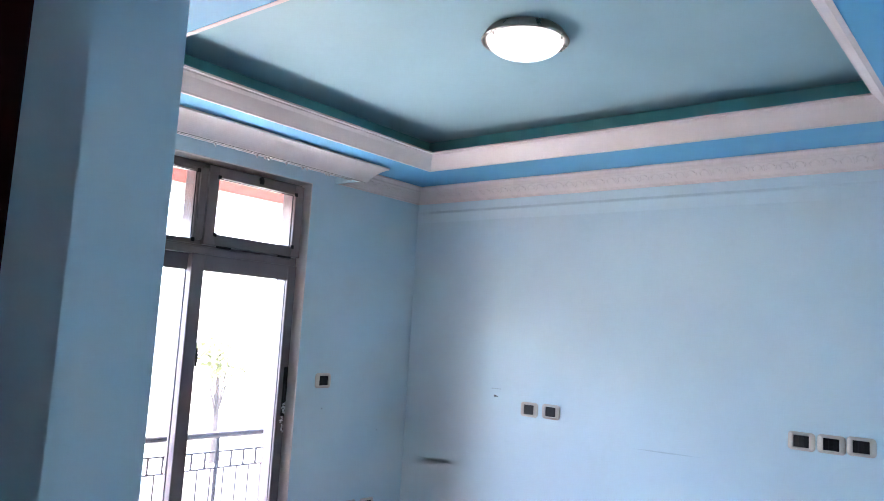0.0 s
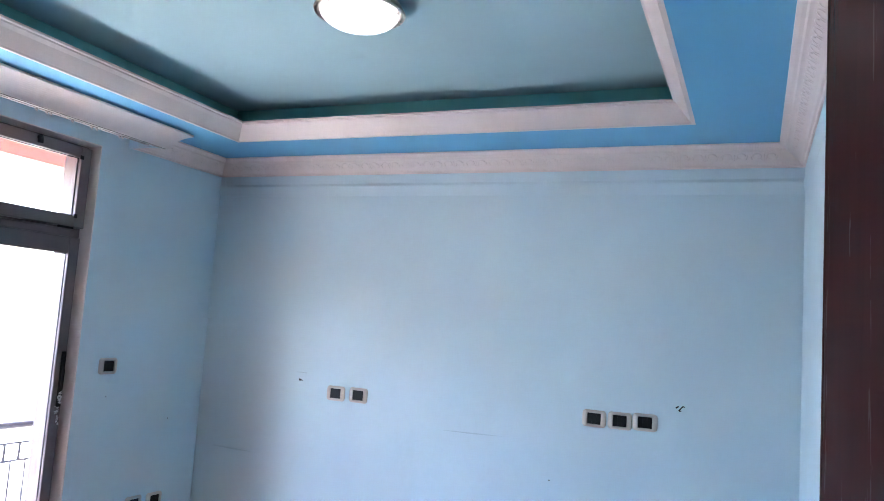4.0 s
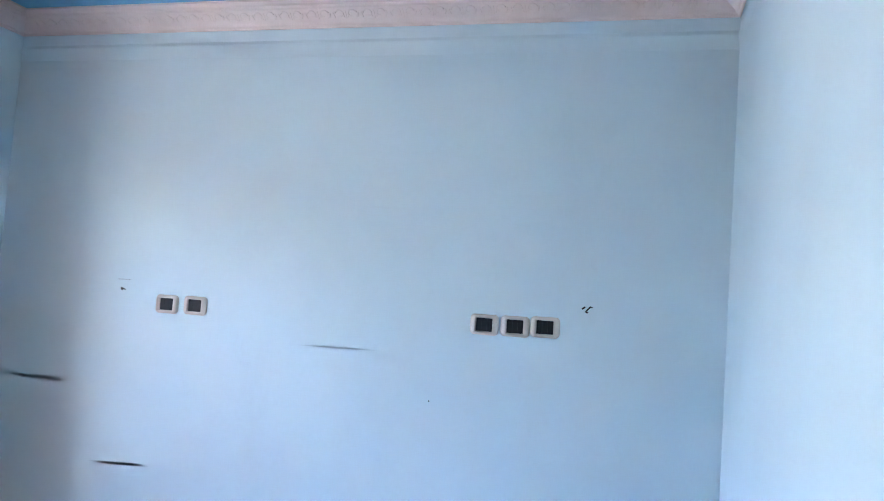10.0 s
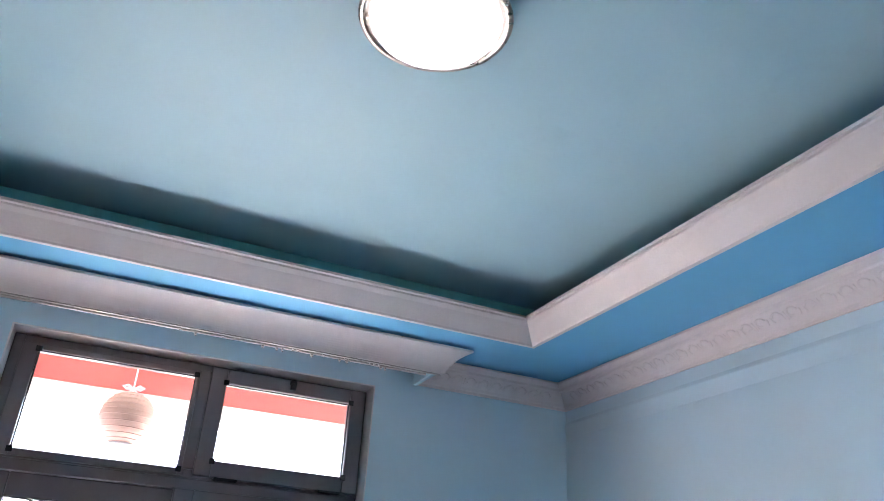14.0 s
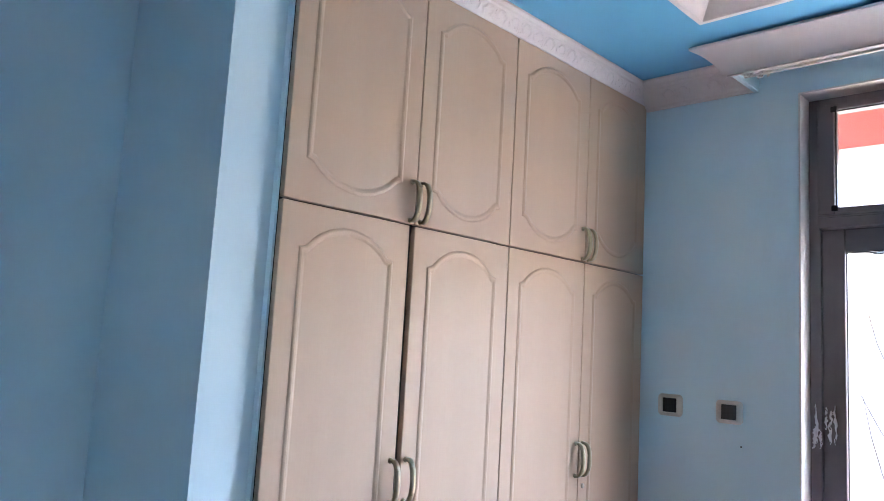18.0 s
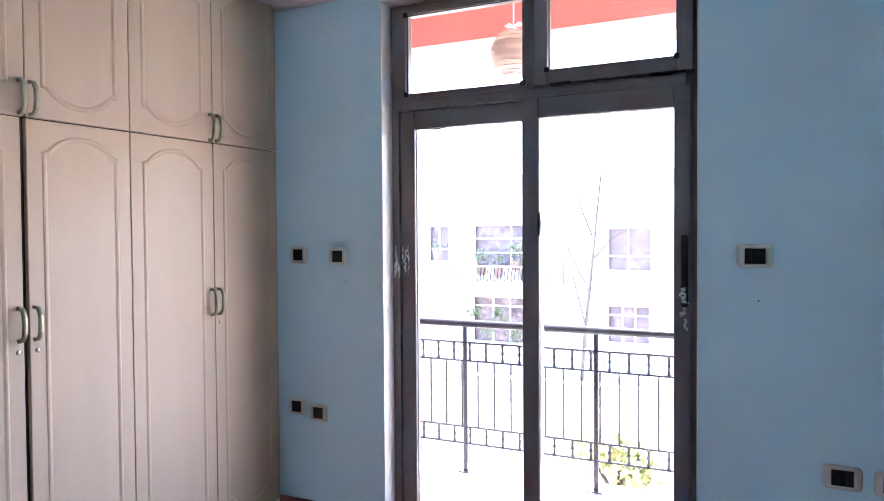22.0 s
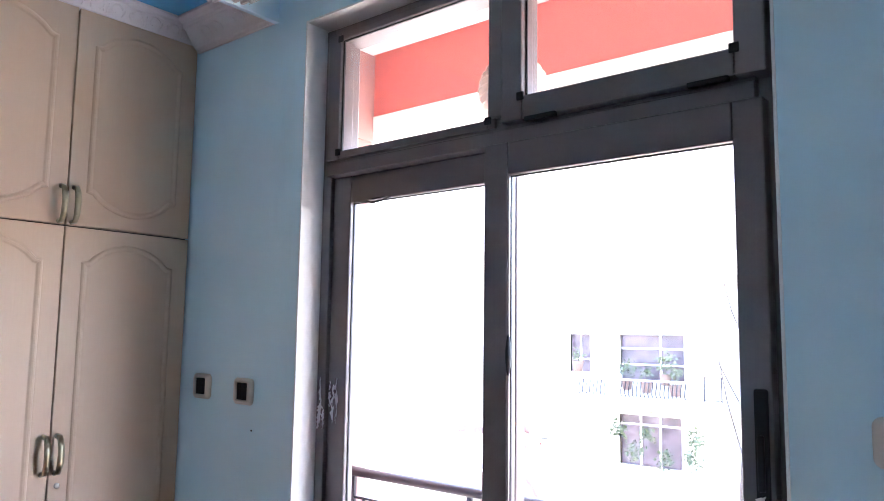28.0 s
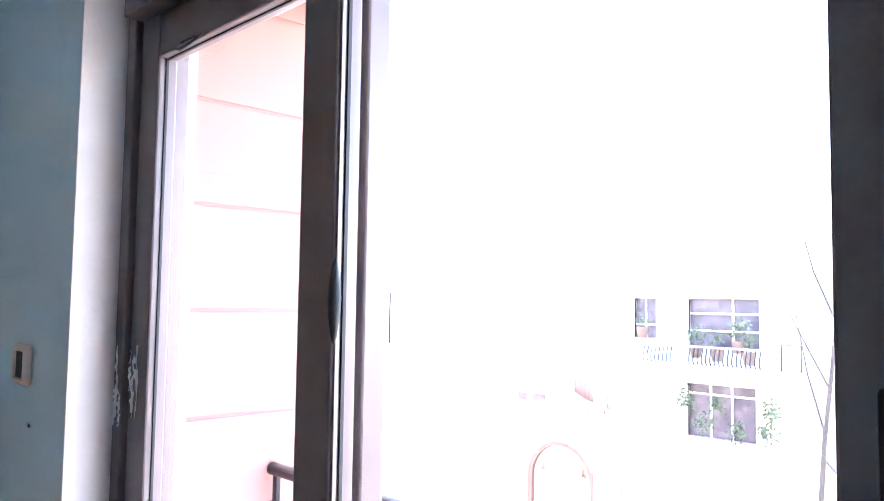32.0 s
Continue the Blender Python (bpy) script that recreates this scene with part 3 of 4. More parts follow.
bm = lathe([(0, -0.055), (0.004, -0.045), (0.0075, -0.02), (0.0085, 0), (0.0075, 0.02), (0.004, 0.045), (0, 0.055)], 12)
bmesh.ops.transform(bm, matrix=Matrix.Translation((-1.676, 0.040, 1.48)), verts=bm.verts[:])
part("bumper", bm, GASKET, front, "black rubber bumper on the meeting stile", True)
strip = bmesh.new()
tube(strip, [(-2.31, 0.094, 1.945), (-2.25, 0.092, 1.942), (-2.22, 0.087, 1.933), (-2.185, 0.089, 1.937), (-2.15, 0.094, 1.947)], [0.002, 0.003, 0.0035, 0.003, 0.002], 6)
tube(strip, [(-2.235, 0.093, 1.947), (-2.215, 0.089, 1.945), (-2.17, 0.093, 1.948)], [0.002, 0.003, 0.002], 6)
part("loose_gasket", strip, GASKET, back, "loose curl of black gasket", True)

# ---- curtain pelmet ----
pel = thing("curtain_pelmet", "cream moulded curtain pelmet fixed below the blue ceiling border", "pelmet", (0, 0, ZS))
prof = [(-0.350, 2.679), (-0.350, 2.669)]
for k in range(13):      # hollow front face
    a = math.pi / 2 * k / 12
    f, g = k / 12, 0.45
    prof.append((-0.344 + 0.084 * (g * math.sin(a) + (1 - g) * f), 2.666 - 0.082 * (g * (1 - math.cos(a)) + (1 - g) * f)))
prof += [(-0.258, 2.580), (-0.248, 2.578), (-0.236, 2.580), (-0.236, 2.679)]
bm = bmesh.new()         # both ends return at 45 degrees
ends = [[bm.verts.new((x + s_ * min(0.106, u + 0.350), u, v - ZS)) for u, v in prof] for x, s_ in ((PX0, 1), (PX1, -1))]
for i in range(len(prof)):
    j = (i + 1) % len(prof)
    bm.faces.new((ends[0][i], ends[0][j], ends[1][j], ends[1][i]))
bm.faces.new(ends[0])
bm.faces.new(ends[1][::-1])
part("front_moulding", bm, CREAM, pel)
part("lip", boxes((PX0 + 0.108, PX1 - 0.108, -0.257, -0.247, 2.574 - ZS, 2.5795 - ZS), bevel=0.001), TRACK, pel, "thin dusty lip under the front moulding")
for x in (PX0 + 0.11, PX1 - 0.13):
    part("end_board", boxes((x, x + 0.02, -0.2355, -0.001, 2.585 - ZS, -0.001), bevel=0.002), WALL, pel, "blue painted end board")
for y in (-0.20, -0.165):
    part("curtain_track", boxes((PX0 + 0.135, PX1 - 0.135, y, y + 0.012, 2.592 - ZS, 2.606 - ZS), bevel=0.002), TRACK, pel, "dusty off-white curtain track")
for x in (-2.5, -1.73, -0.95):
    part("track_bracket", boxes((x - 0.01, x + 0.01, -0.21, -0.14, 2.606 - ZS, -0.001)), TRACK, pel)
rnd = random.Random(5)
xs = [PX0 + 0.15 + 0.012 * i for i in range(7)] + [-1.9 + rnd.random() * 0.75 for _ in range(16)] + [-1.02 - 0.02 * i for i in range(5)]
bm0 = bmesh.new()
add_box(bm0, -0.004, 0.004, -0.006, 0.006, -0.008, 0)
tube(bm0, [(0, 0, -0.008), (0.003, -0.004, -0.012), (0, -0.006, -0.016), (-0.003, -0.002, -0.012)], 0.0012, 5)
glider = bpy.data.meshes.new("glider")
bm0.to_mesh(glider)
bm0.free()
glider.materials.append(TRACK)
for x in xs:
    g_ = new("glider", glider)
    g_.location = (x, -0.194 + 0.035 * (rnd.random() > 0.5), 2.593 - ZS)
    g_.parent = pel


# ---- wardrobe ----
def outline(w, h, rise=0.075, notch=0.016):
    """Closed panel line: straight sides, shouldered arches at top and foot."""
    pts = []
    hw = w / 2
    for top in (1, 0):
        s = 1 if top else -1
        zc = h / 2 if top else -h / 2
        arc = []
        for k in range(13):
            u = -1 + 2 * k / 12
            arc.append((u * (hw - notch), zc - s * rise * (0.85 * u * u + 0.15 * u ** 6)))
        side = [(-hw, zc - s * (rise + 0.004))] + arc + [(hw, zc - s * (rise + 0.004))]
        pts += side if top else side[::-1]
    return pts[::-1]


def inset(pts, d):
    out = []
    n = len(pts)
    for i in range(n):
        a, b, c = Vector(pts[i - 1]), Vector(pts[i]), Vector(pts[(i + 1) % n])
        e0, e1 = (b - a).normalized(), (c - b).normalized()
        n0, n1 = Vector((-e0.y, e0.x)), Vector((-e1.y, e1.x))
        mit = (n0 + n1) / max(0.6, 1 + n0.dot(n1))
        out.append(b + mit * d)
    return out


def door_bm(w, h):
    """A membrane-pressed door: slab with a rounded edge and a raised double bead that follows an arched line. Local x = face out."""
    bm = bmesh.new()
    add_box(bm, -0.02, 0.0, -w / 2, w / 2, -h / 2, h / 2, bevel=0.003)
    pts = outline(w - 0.140, h - 0.114, 0.062)
    rings = []
    for d, hgt in ((-0.012, -0.0005), (-0.008, 0.0028), (-0.003, 0.0042), (0.003, 0.0030), (0.008, 0.0006), (0.012, -0.0005)):
        rings.append([bm.verts.new((hgt, p[0], p[1])) for p in inset(pts, d)])
    for a, b in zip(rings, rings[1:]):
        for i in range(len(a)):
            bm.faces.new((a[i], a[(i + 1) % len(a)], b[(i + 1) % len(a)], b[i]))
    return bm


def band(bm, line, width, thick):
    """A flat strap along a line in the x-z plane: width across y, thickness in the line's plane."""
    pts = [Vector(q) for q in line]
    rings = []
    for k, q in enumerate(pts):
        d = (pts[min(k + 1, len(pts) - 1)] - pts[max(k - 1, 0)]).normalized()
        out = Vector((d.z, 0, -d.x)) * thick / 2
        w = width * (0.82 + 0.18 * math.sin(math.pi * k / (len(pts) - 1)))
        ring = []
        for a, b in ((1, -0.5), (1, 0.5), (0.2, 0.62), (-1, 0.5), (-1, -0.5), (0.2, -0.62)):
            ring.append(bm.verts.new(q + out * a + Vector((0, w * b * 0.8, 0))))
        rings.append([ring[0], ring[1], ring[2], ring[3], ring[4], ring[5]])
    for a, b in zip(rings, rings[1:]):
        for k in range(6):
            bm.faces.new((a[k], a[(k + 1) % 6], b[(k + 1) % 6], b[k]))
    bm.faces.new(rings[0][::-1])
    bm.faces.new(rings[-1])
    return bm


def handle(parent, y, z):
    """A strap bow handle: nickel bow between two brass feet."""
    bow = []
    for k in range(15):
        a = math.pi * k / 14
        bow.append((0.005 + 0.030 * math.sin(a) ** 0.75, 0, -0.060 * math.cos(a)))
    h = part("handle", band(bmesh.new(), bow, 0.021, 0.0085), BRASS, parent, "brass and nickel bow handle", True)
    h.location = (0.001, y, z)
    mid = [(x + 0.0016, 0, zz) for x, _, zz in bow[4:11]]
    part("handle_band", band(bmesh.new(), mid, 0.016, 0.0085), BRASS_PALE, h, "", True)
    for s_ in (-1, 1):
        ft = lathe([(0, 0.006), (0.006, 0.006), (0.0085, 0.003), (0.009, 0.0), (0, 0.0)], 12)
        bmesh.ops.transform(ft, matrix=pose(-0.001, 0, 0.058 * s_, 0, 90), verts=ft.verts[:])
        part("handle_foot", ft, BRASS, h, "", True)
    return h


ward = thing("wardrobe", "beige wood-grain built-in wardrobe with eight arched panel doors", "wardrobe", (XW, 0, 0))
EDGES = [-1.840, -1.373, -0.923, -0.458, -0.006]
ZJ, ZTOP = 1.868, 2.612
# core and side panel near-black, so door gaps and side joint look shaded
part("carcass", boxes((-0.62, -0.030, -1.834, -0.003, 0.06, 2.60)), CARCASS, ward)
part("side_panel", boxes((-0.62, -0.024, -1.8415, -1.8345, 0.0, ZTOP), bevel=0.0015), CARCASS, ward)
part("plinth", boxes((-0.06, -0.032, -1.832, -0.004, 0.0, 0.06)), MELAMINE, ward)
part("head_rail", boxes((-0.05, -0.012, -1.832, -0.004, ZTOP - 0.01, 2.62)), MELAMINE, ward)
for i in range(4):
    y0, y1 = EDGES[i] + 0.002, EDGES[i + 1] - 0.002
    w = y1 - y0
    for nm, z0, z1 in (("upper_door", ZJ + 0.0025, ZTOP), ("lower_door", 0.062, ZJ - 0.0025)):
        a0, a1 = y0, y1
        if i == 0 and nm == "lower_door":
            a1 -= 0.018
        d = part(nm, door_bm(a1 - a0, z1 - z0), MELAMINE, ward)
        d.location = (0, (a0 + a1) / 2, (z0 + z1) / 2)
        near = (a1 - a0) / 2 - 0.019
        y = near if i % 2 == 0 else -near
        zh = (1.938 if nm == "upper_door" else 1.132) - (z0 + z1) / 2
        handle(d, y, zh)
        if nm == "lower_door" and i != 2:
            lk = lathe([(0, 0.006), (0.006, 0.006), (0.009, 0.004), (0.0095, 0.0), (0, 0.0)], 14)
            bmesh.ops.transform(lk, matrix=pose(0.001, y + (0.008 if i % 2 else -0.004), zh - 0.098, 0, 90), verts=lk.verts[:])
            part("lock", lk, CHROME, d, "small nickel cam lock", True)


# ---- sockets and switches ----
def socket_plate():
    ob = thing("wall_socket", "champagne-rimmed wall plate with black modules", "wall socket", group="wall plates")
    w, h = 0.124, 0.088
    bm = bmesh.new()

    def loop(a, b, r, y):
        vs = []
        for cx, cz, s in ((1, 1, 0), (-1, 1, 1), (-1, -1, 2), (1, -1, 3)):
            for k in range(5):
                t = math.radians(90 * s + 22.5 * k)
                vs.append(bm.verts.new((cx * (a - r) + r * math.cos(t), y, cz * (b - r) + r * math.sin(t))))
        return vs
    ls = [loop(w / 2 - 0.001, h / 2 - 0.001, 0.017, 0.0), loop(w / 2, h / 2, 0.018, -0.002), loop(w / 2 - 0.002, h / 2 - 0.002, 0.017, -0.0055), loop(w / 2 - 0.006, h / 2 - 0.0045, 0.016, -0.0090),
          loop(w / 2 - 0.012, h / 2 - 0.0080, 0.013, -0.0118), loop(w / 2 - 0.019, h / 2 - 0.0115, 0.009, -0.0134), loop(0.0375, 0.0305, 0.006, -0.0138), loop(0.0358, 0.0290, 0.004, -0.0120), loop(0.0352, 0.0284, 0.003, -0.005)]
    for a, b in zip(ls, ls[1:]):
        for i in range(20):
            bm.faces.new((a[i], a[(i + 1) % 20], b[(i + 1) % 20], b[i]))
    part("plate", bm, PLATE, ob, "", True)
    for k in range(3):
        x = -0.0348 + 0.0233 * k
        part("module", boxes((x, x + 0.0230, -0.0085, 0.0, -0.0281, 0.0281), bevel=0.0008), PLASTIC_DARK, ob)
    return ob


first = socket_plate()
first.matrix_world = pose(-0.002, -1.012, 1.252, 0, 0, -90)
for y, z in ((-1.165, 1.255), (-2.563, 1.272), (-2.695, 1.274), (-2.821, 1.280)):
    copy_thing(first, pose(-0.002, y, z, 0, random.uniform(-0.8, 0.8), -90))
for x, z in ((-0.797, 1.350), (-2.957, 1.336), (-2.714, 1.331), (-2.977, 0.557), (-2.841, 0.537), (-0.500, 0.545), (-0.335, 0.54)):
    copy_thing(first, pose(x, -0.002, z, 0, random.uniform(-1, 1), 0) @ Matrix.Diagonal((0.86 if x < -2 else 1.04, 1, 1 if x < -2 else 1.04, 1)))
copy_thing(first, pose(XB + 0.002, -2.435, 1.440, 0, 0, 90))


# plug holes and scuffs in the wall
def chip(name, pts, x, label):
    """A small flaked patch: thin dark slivers on the wall."""
    ob = thing(name, label, "wall damage", (x, pts[0][0], pts[0][1]))
    bm = bmesh.new()
    for (y, z, l, a, w) in pts:
        m = Matrix.Translation((-0.0012, y - pts[0][0], z - pts[0][1])) @ Matrix.Rotation(radians(a), 4, "X")
        add_box(bm, -0.0008, 0.0008, -l / 2, l / 2, -w / 2, w / 2, m=m)
    part("flake", bm, PLASTIC_DARK, ob)


chip("paint_chip", [(-2.975, 1.372, 0.016, -35, 0.007), (-2.992, 1.366, 0.03, -50, 0.006), (-3.006, 1.377, 0.012, 20, 0.005), (-2.990, 1.354, 0.01, 0, 0.006)], 0, "dark chipped plug hole in the blue wall")
chip("paint_chip", [(-0.757, 1.311, 0.03, 18, 0.005), (-0.749, 1.307, 0.012, 40, 0.006)], 0, "small dark scratch in the blue wall")
for y in (-0.728, -0.748, -0.768, -0.788):
    chip("drill_hole", [(y, 1.356, 0.005, 0, 0.004)], 0, "tiny drill hole in the blue wall")
chip("drill_hole", [(-2.34, 0.925, 0.006, 30, 0.006)], 0, "tiny drill hole in the blue wall")

for x, z in ((-0.785, 1.18), (-2.67, 1.206), (-0.28, 1.02)):
    ob = thing("drill_hole", "tiny dark drill hole in the blue window wall", "wall damage", (x, 0, z))
    hole = lathe([(0, 0.0012), (0.0028, 0.0012), (0.0036, 0.0), (0, 0.0)], 8)
    bmesh.ops.transform(hole, matrix=pose(0, 0, 0, 90), verts=hole.verts[:])
    part("plug", hole, PLASTIC_DARK, ob)

SCUFF = wall_paint("wall_paint_scuffed", (0.45, 0.60, 0.65))
SCUFF_FAINT = wall_paint("wall_paint_rubbed", (0.523, 0.67, 0.73))
for y0, z0, y1, z1, w in ((-0.130, 0.842, -0.490, 0.835, 0.0150), (-0.650, 0.467, -0.990, 0.480, 0.0110), (-1.690, 1.114, -2.100, 1.121, 0.0070), (-3.087, 0.490, -3.373, 0.515, 0.0080)):
    ob = thing("scuff_mark", "faint grey scuff along the blue wall", "wall damage", (-0.0006, (y0 + y1) / 2, (z0 + z1) / 2))
    rnd = random.Random(int(abs(y0) * 100))
    for nm, k_len, k_wid, lift, mat in (("rubbed_edge", 1.0, 1.0, 0.0, SCUFF_FAINT), ("mark", 0.72, 0.42, -0.0008, SCUFF)):
        bm = bmesh.new()
        up, lo = [], []
        for k in range(17):
            f = k / 16
            y, z = (f - 0.5) * (y1 - y0) * k_len, (f - 0.5) * (z1 - z0) * k_len + rnd.uniform(-0.001, 0.001)
            h = w * k_wid * (math.sin(math.pi * f) ** 0.7 * rnd.uniform(0.5, 1.0) + 0.02)
            up.append(bm.verts.new((lift, y, z + h)))
            lo.append(bm.verts.new((lift, y, z - h * 0.7)))
        for k in range(16):
            bm.faces.new((up[k], up[k + 1], lo[k + 1], lo[k]))
        bmesh.ops.solidify(bm, geom=bm.faces[:], thickness=0.0005)
        part(nm, bm, mat, ob)

# ---- ceiling lamp ----
lamp = thing("ceiling_lamp", "round opal glass ceiling lamp with a satin nickel ring", "ceiling lamp", (-1.583, -1.895, ZT))
part("base", lathe([(0, -0.001), (0.150, -0.001), (0.160, -0.012), (0.171, -0.030), (0.177, -0.040), (0.175, -0.045), (0.166, -0.046), (0.155, -0.041), (0.148, -0.028), (0, -0.024)], 48), NICKEL, lamp, "satin nickel ring", True)
bm = lathe([(0.149, -0.034), (0.152, -0.042), (0.150, -0.050), (0.146, -0.058), (0.139, -0.067), (0.128, -0.076), (0.112, -0.085), (0.092, -0.092), (0.066, -0.098), (0.034, -0.102), (0, -0.103)], 96)
for v in bm.verts:
    a, r = math.atan2(v.co.y, v.co.x), math.hypot(v.co.x, v.co.y)
    if r > 1e-4:
        fold = math.sin(34 * a) * 0.5 + math.sin(13 * a + 1.0) * 0.5
        k = (r / 0.152) ** 6 * 0.0022 * fold
        west = max(0.0, math.cos(a - 3.3)) ** 3 * math.sin(9 * (a + r * 14)) * 0.0026 * (r / 0.152) ** 2
        v.co.x, v.co.y, v.co.z = v.co.x * (1 + k / r), v.co.y * (1 + k / r), v.co.z + west
part("shade", bm, OPAL, lamp, "white opal glass bowl with a fluted edge", True)
for k in range(3):
    a = radians(40 + 120 * k)
    part("clip", boxes((-0.006, 0.006, -0.004, 0.004, -0.008, 0.006), bevel=0.002), NICKEL, lamp).location = (0.154 * math.cos(a), 0.154 * math.sin(a), -0.044)

# ---- entrance door ----
frame_o = tagged(new("door_frame"), "dark mahogany door frame", "door frame", kind="structure")
part("jamb", boxes((XD - 0.162, XD + 0.070, DY1 - 0.012, DY1 + 0.0585, 0, DZ + 0.06), bevel=0.003), MAHOGANY, frame_o)
part("jamb", boxes((XD - 0.162, XD + 0.004, DY0 - 0.002, DY0 + 0.014, 0, DZ), bevel=0.002), MAHOGANY, frame_o)
part("head", boxes((XD - 0.161, XD + 0.003, DY0 + 0.014, DY1 - 0.012, DZ - 0.03, DZ + 0.001), bevel=0.003), MAHOGANY, frame_o)
part("architrave", boxes((XD + 0.0005, XD + 0.016, DY0 + 0.02, DY1 - 0.012, DZ - 0.02, DZ + 0.06), bevel=0.004), MAHOGANY, frame_o)

door = thing("entrance_door", "glossy dark mahogany room door standing open", "door", (XD + 0.02, -3.632, 0))
door.matrix_world = pose(XD + 0.02, -3.632, 0, 0, 0, 17.5)
DL, DH = 0.75, 2.078
part("slab", boxes((0.004, DL - 0.004, -0.02, 0.02, 0.012, DH), bevel=0.003), MAHOGANY, door)
for x in (0.0, DL - 0.004):
    part("lipping", boxes((x, x + 0.004, -0.0195, 0.0195, 0.012, DH), bevel=0.001), MAHOGANY, door)
for y, s in ((0.02, 1), (-0.02, -1)):
    hp = part("handle_plate", boxes((DL - 0.075, DL - 0.04, min(y, y + 0.006 * s), max(y, y + 0.006 * s), 0.93, 1.13), bevel=0.002), BRASS, door, "brass lever plate")
    part("lever", tube(bmesh.new(), [(DL - 0.057, y, 1.05), (DL - 0.057, y + 0.045 * s, 1.05), (DL - 0.075, y + 0.052 * s, 1.05), (DL - 0.17, y + 0.05 * s, 1.047)], 0.008, 10), BRASS, hp, "", True)
for z in (0.25, 1.05, 1.8):
    part("hinge", lathe([(0, -0.045), (0.007, -0.045), (0.007, 0.045), (0, 0.045)], 10), BRASS, door).location = (-0.006, -0.018, z)

# ---- balcony ----
BX0, BX1, BY = -3.14, 1.2, 1.0
BZ = 0.03
structure("balcony_floor", boxes((BX0 - 0.2, BX1, 0.24, BY + 0.08, -0.2, BZ - 0.012)), FLOOR_PALE, "pale tiled balcony slab", "balcony floor")
bwall = structure("balcony_wall", boxes((BX0 - 0.2, BX0 - 0.006, 0.24, BY, -0.2, 2.9)), PINK, "salmon pink rendered balcony end wall with grooves", "wall")
z = -0.2
for k, zt in enumerate((0.085, 0.422, 0.760, 1.098, 1.436, 1.773, 2.111, 2.449, 2.9)):
    part("render_band", boxes((BX0 - 0.008, BX0, 0.241, BY + 0.003, z + 0.008, zt - 0.004), bevel=0.002), PINK, bwall)
    z = zt
structure("balcony_ceiling", boxes((BX0 - 0.2, BX1, 0.24, BY + 0.25, 2.9, 2.98)), BOARD, "pale boarded balcony ceiling", "ceiling")
bc = bpy.data.objects["balcony_ceiling"]
bmm = bmesh.new()
for k in range(7):
    add_box(bmm, BX0 - 0.1, BX1, 0.26 + 0.105 * k, 0.357 + 0.105 * k, 2.892, 2.901, bevel=0.002)
link_mesh("ceiling_boards", bmm, BOARD, bc)
structure("balcony_beam", boxes((BX0 - 0.2, BX1, BY, BY + 0.22, 2.585, 2.9)), RED, "coral red rendered beam over the balcony", "beam")
structure("balcony_beam_lip", boxes((BX0 - 0.2, BX1, BY - 0.004, BY + 0.224, 2.50, 2.585), bevel=0.004), HOUSE, "cream lower band of the balcony beam", "beam")
structure("facade_upper", boxes((BX0 - 3, BX0 - 0.2, 0.05, 0.24, -3.2, 3.3), (0.2, 6, 0.05, 0.24, -3.2, 3.3), (BX1, BX1 + 0.2, 0.24, BY, -0.2, 2.9)), PINK, "salmon pink rendered outer wall", "wall")


def railing():
    ob = thing("balcony_railing", "dark wrought-iron balcony railing with rings and twisted bars", "railing", (0, 0.9, BZ))
    zt = [0.908, 0.797, 0.689, 0.298, 0.200]
    x0, x1 = BX0 + 0.002, BX1 - 0.002
    part("handrail", tube(bmesh.new(), [(x0, 0, zt[0] - BZ), (x1, 0, zt[0] - BZ)], 0.022, 12), IRON, ob, "", True)
    for z in zt[1:]:
        part("bar", boxes((x0, x1, -0.008, 0.008, z - BZ - 0.0055, z - BZ + 0.0055), bevel=0.0015), IRON, ob)
    for x in (-3.11, -2.449, -1.665, -0.880, -0.095, 0.69):
        part("post", boxes((x - 0.012, x + 0.012, -0.0085, 0.0085, 0.002, zt[0] - BZ), bevel=0.002), IRON, ob)
        part("foot", boxes((x - 0.05, x + 0.05, -0.03, 0.03, 0, 0.006), bevel=0.001), IRON, ob)
    bal = tube(bmesh.new(), [(0, 0, zt[3] - BZ), (0, 0, zt[2] - BZ)], 0.0058, 6)
    spi = bmesh.new()
    hh = (zt[1] - zt[2]) / 2
    tube(spi, [(0, 0, -hh), (0, 0, -hh * 0.72), (0, 0, -hh * 0.42), (0, 0, -hh * 0.16), (0, 0, 0), (0, 0, hh * 0.16), (0, 0, hh * 0.42), (0, 0, hh * 0.72), (0, 0, hh)], [0.013, 0.009, 0.0062, 0.0075, 0.0125, 0.0075, 0.0062, 0.009, 0.013], 8)
    meshes = []
    for nm, b_ in (("baluster", bal), ("spindle", spi)):
        me = bpy.data.meshes.new(nm)
        b_.to_mesh(me)
        b_.free()
        me.materials.append(IRON)
        meshes.append(me)
    x = -3.092
    while x < x1 - 0.06:
        for nm, me, dx, zz in (("baluster", meshes[0], 0, 0), ("spindle", meshes[1], 0.052, (zt[1] + zt[2]) / 2 - BZ), ("spindle", meshes[1], 0.052, (zt[3] + zt[4]) / 2 - BZ)):
            c = new(nm, me)
            c.location = (x + dx, 0, zz)
            c.parent = ob
        x += 0.1035
    return ob


railing()

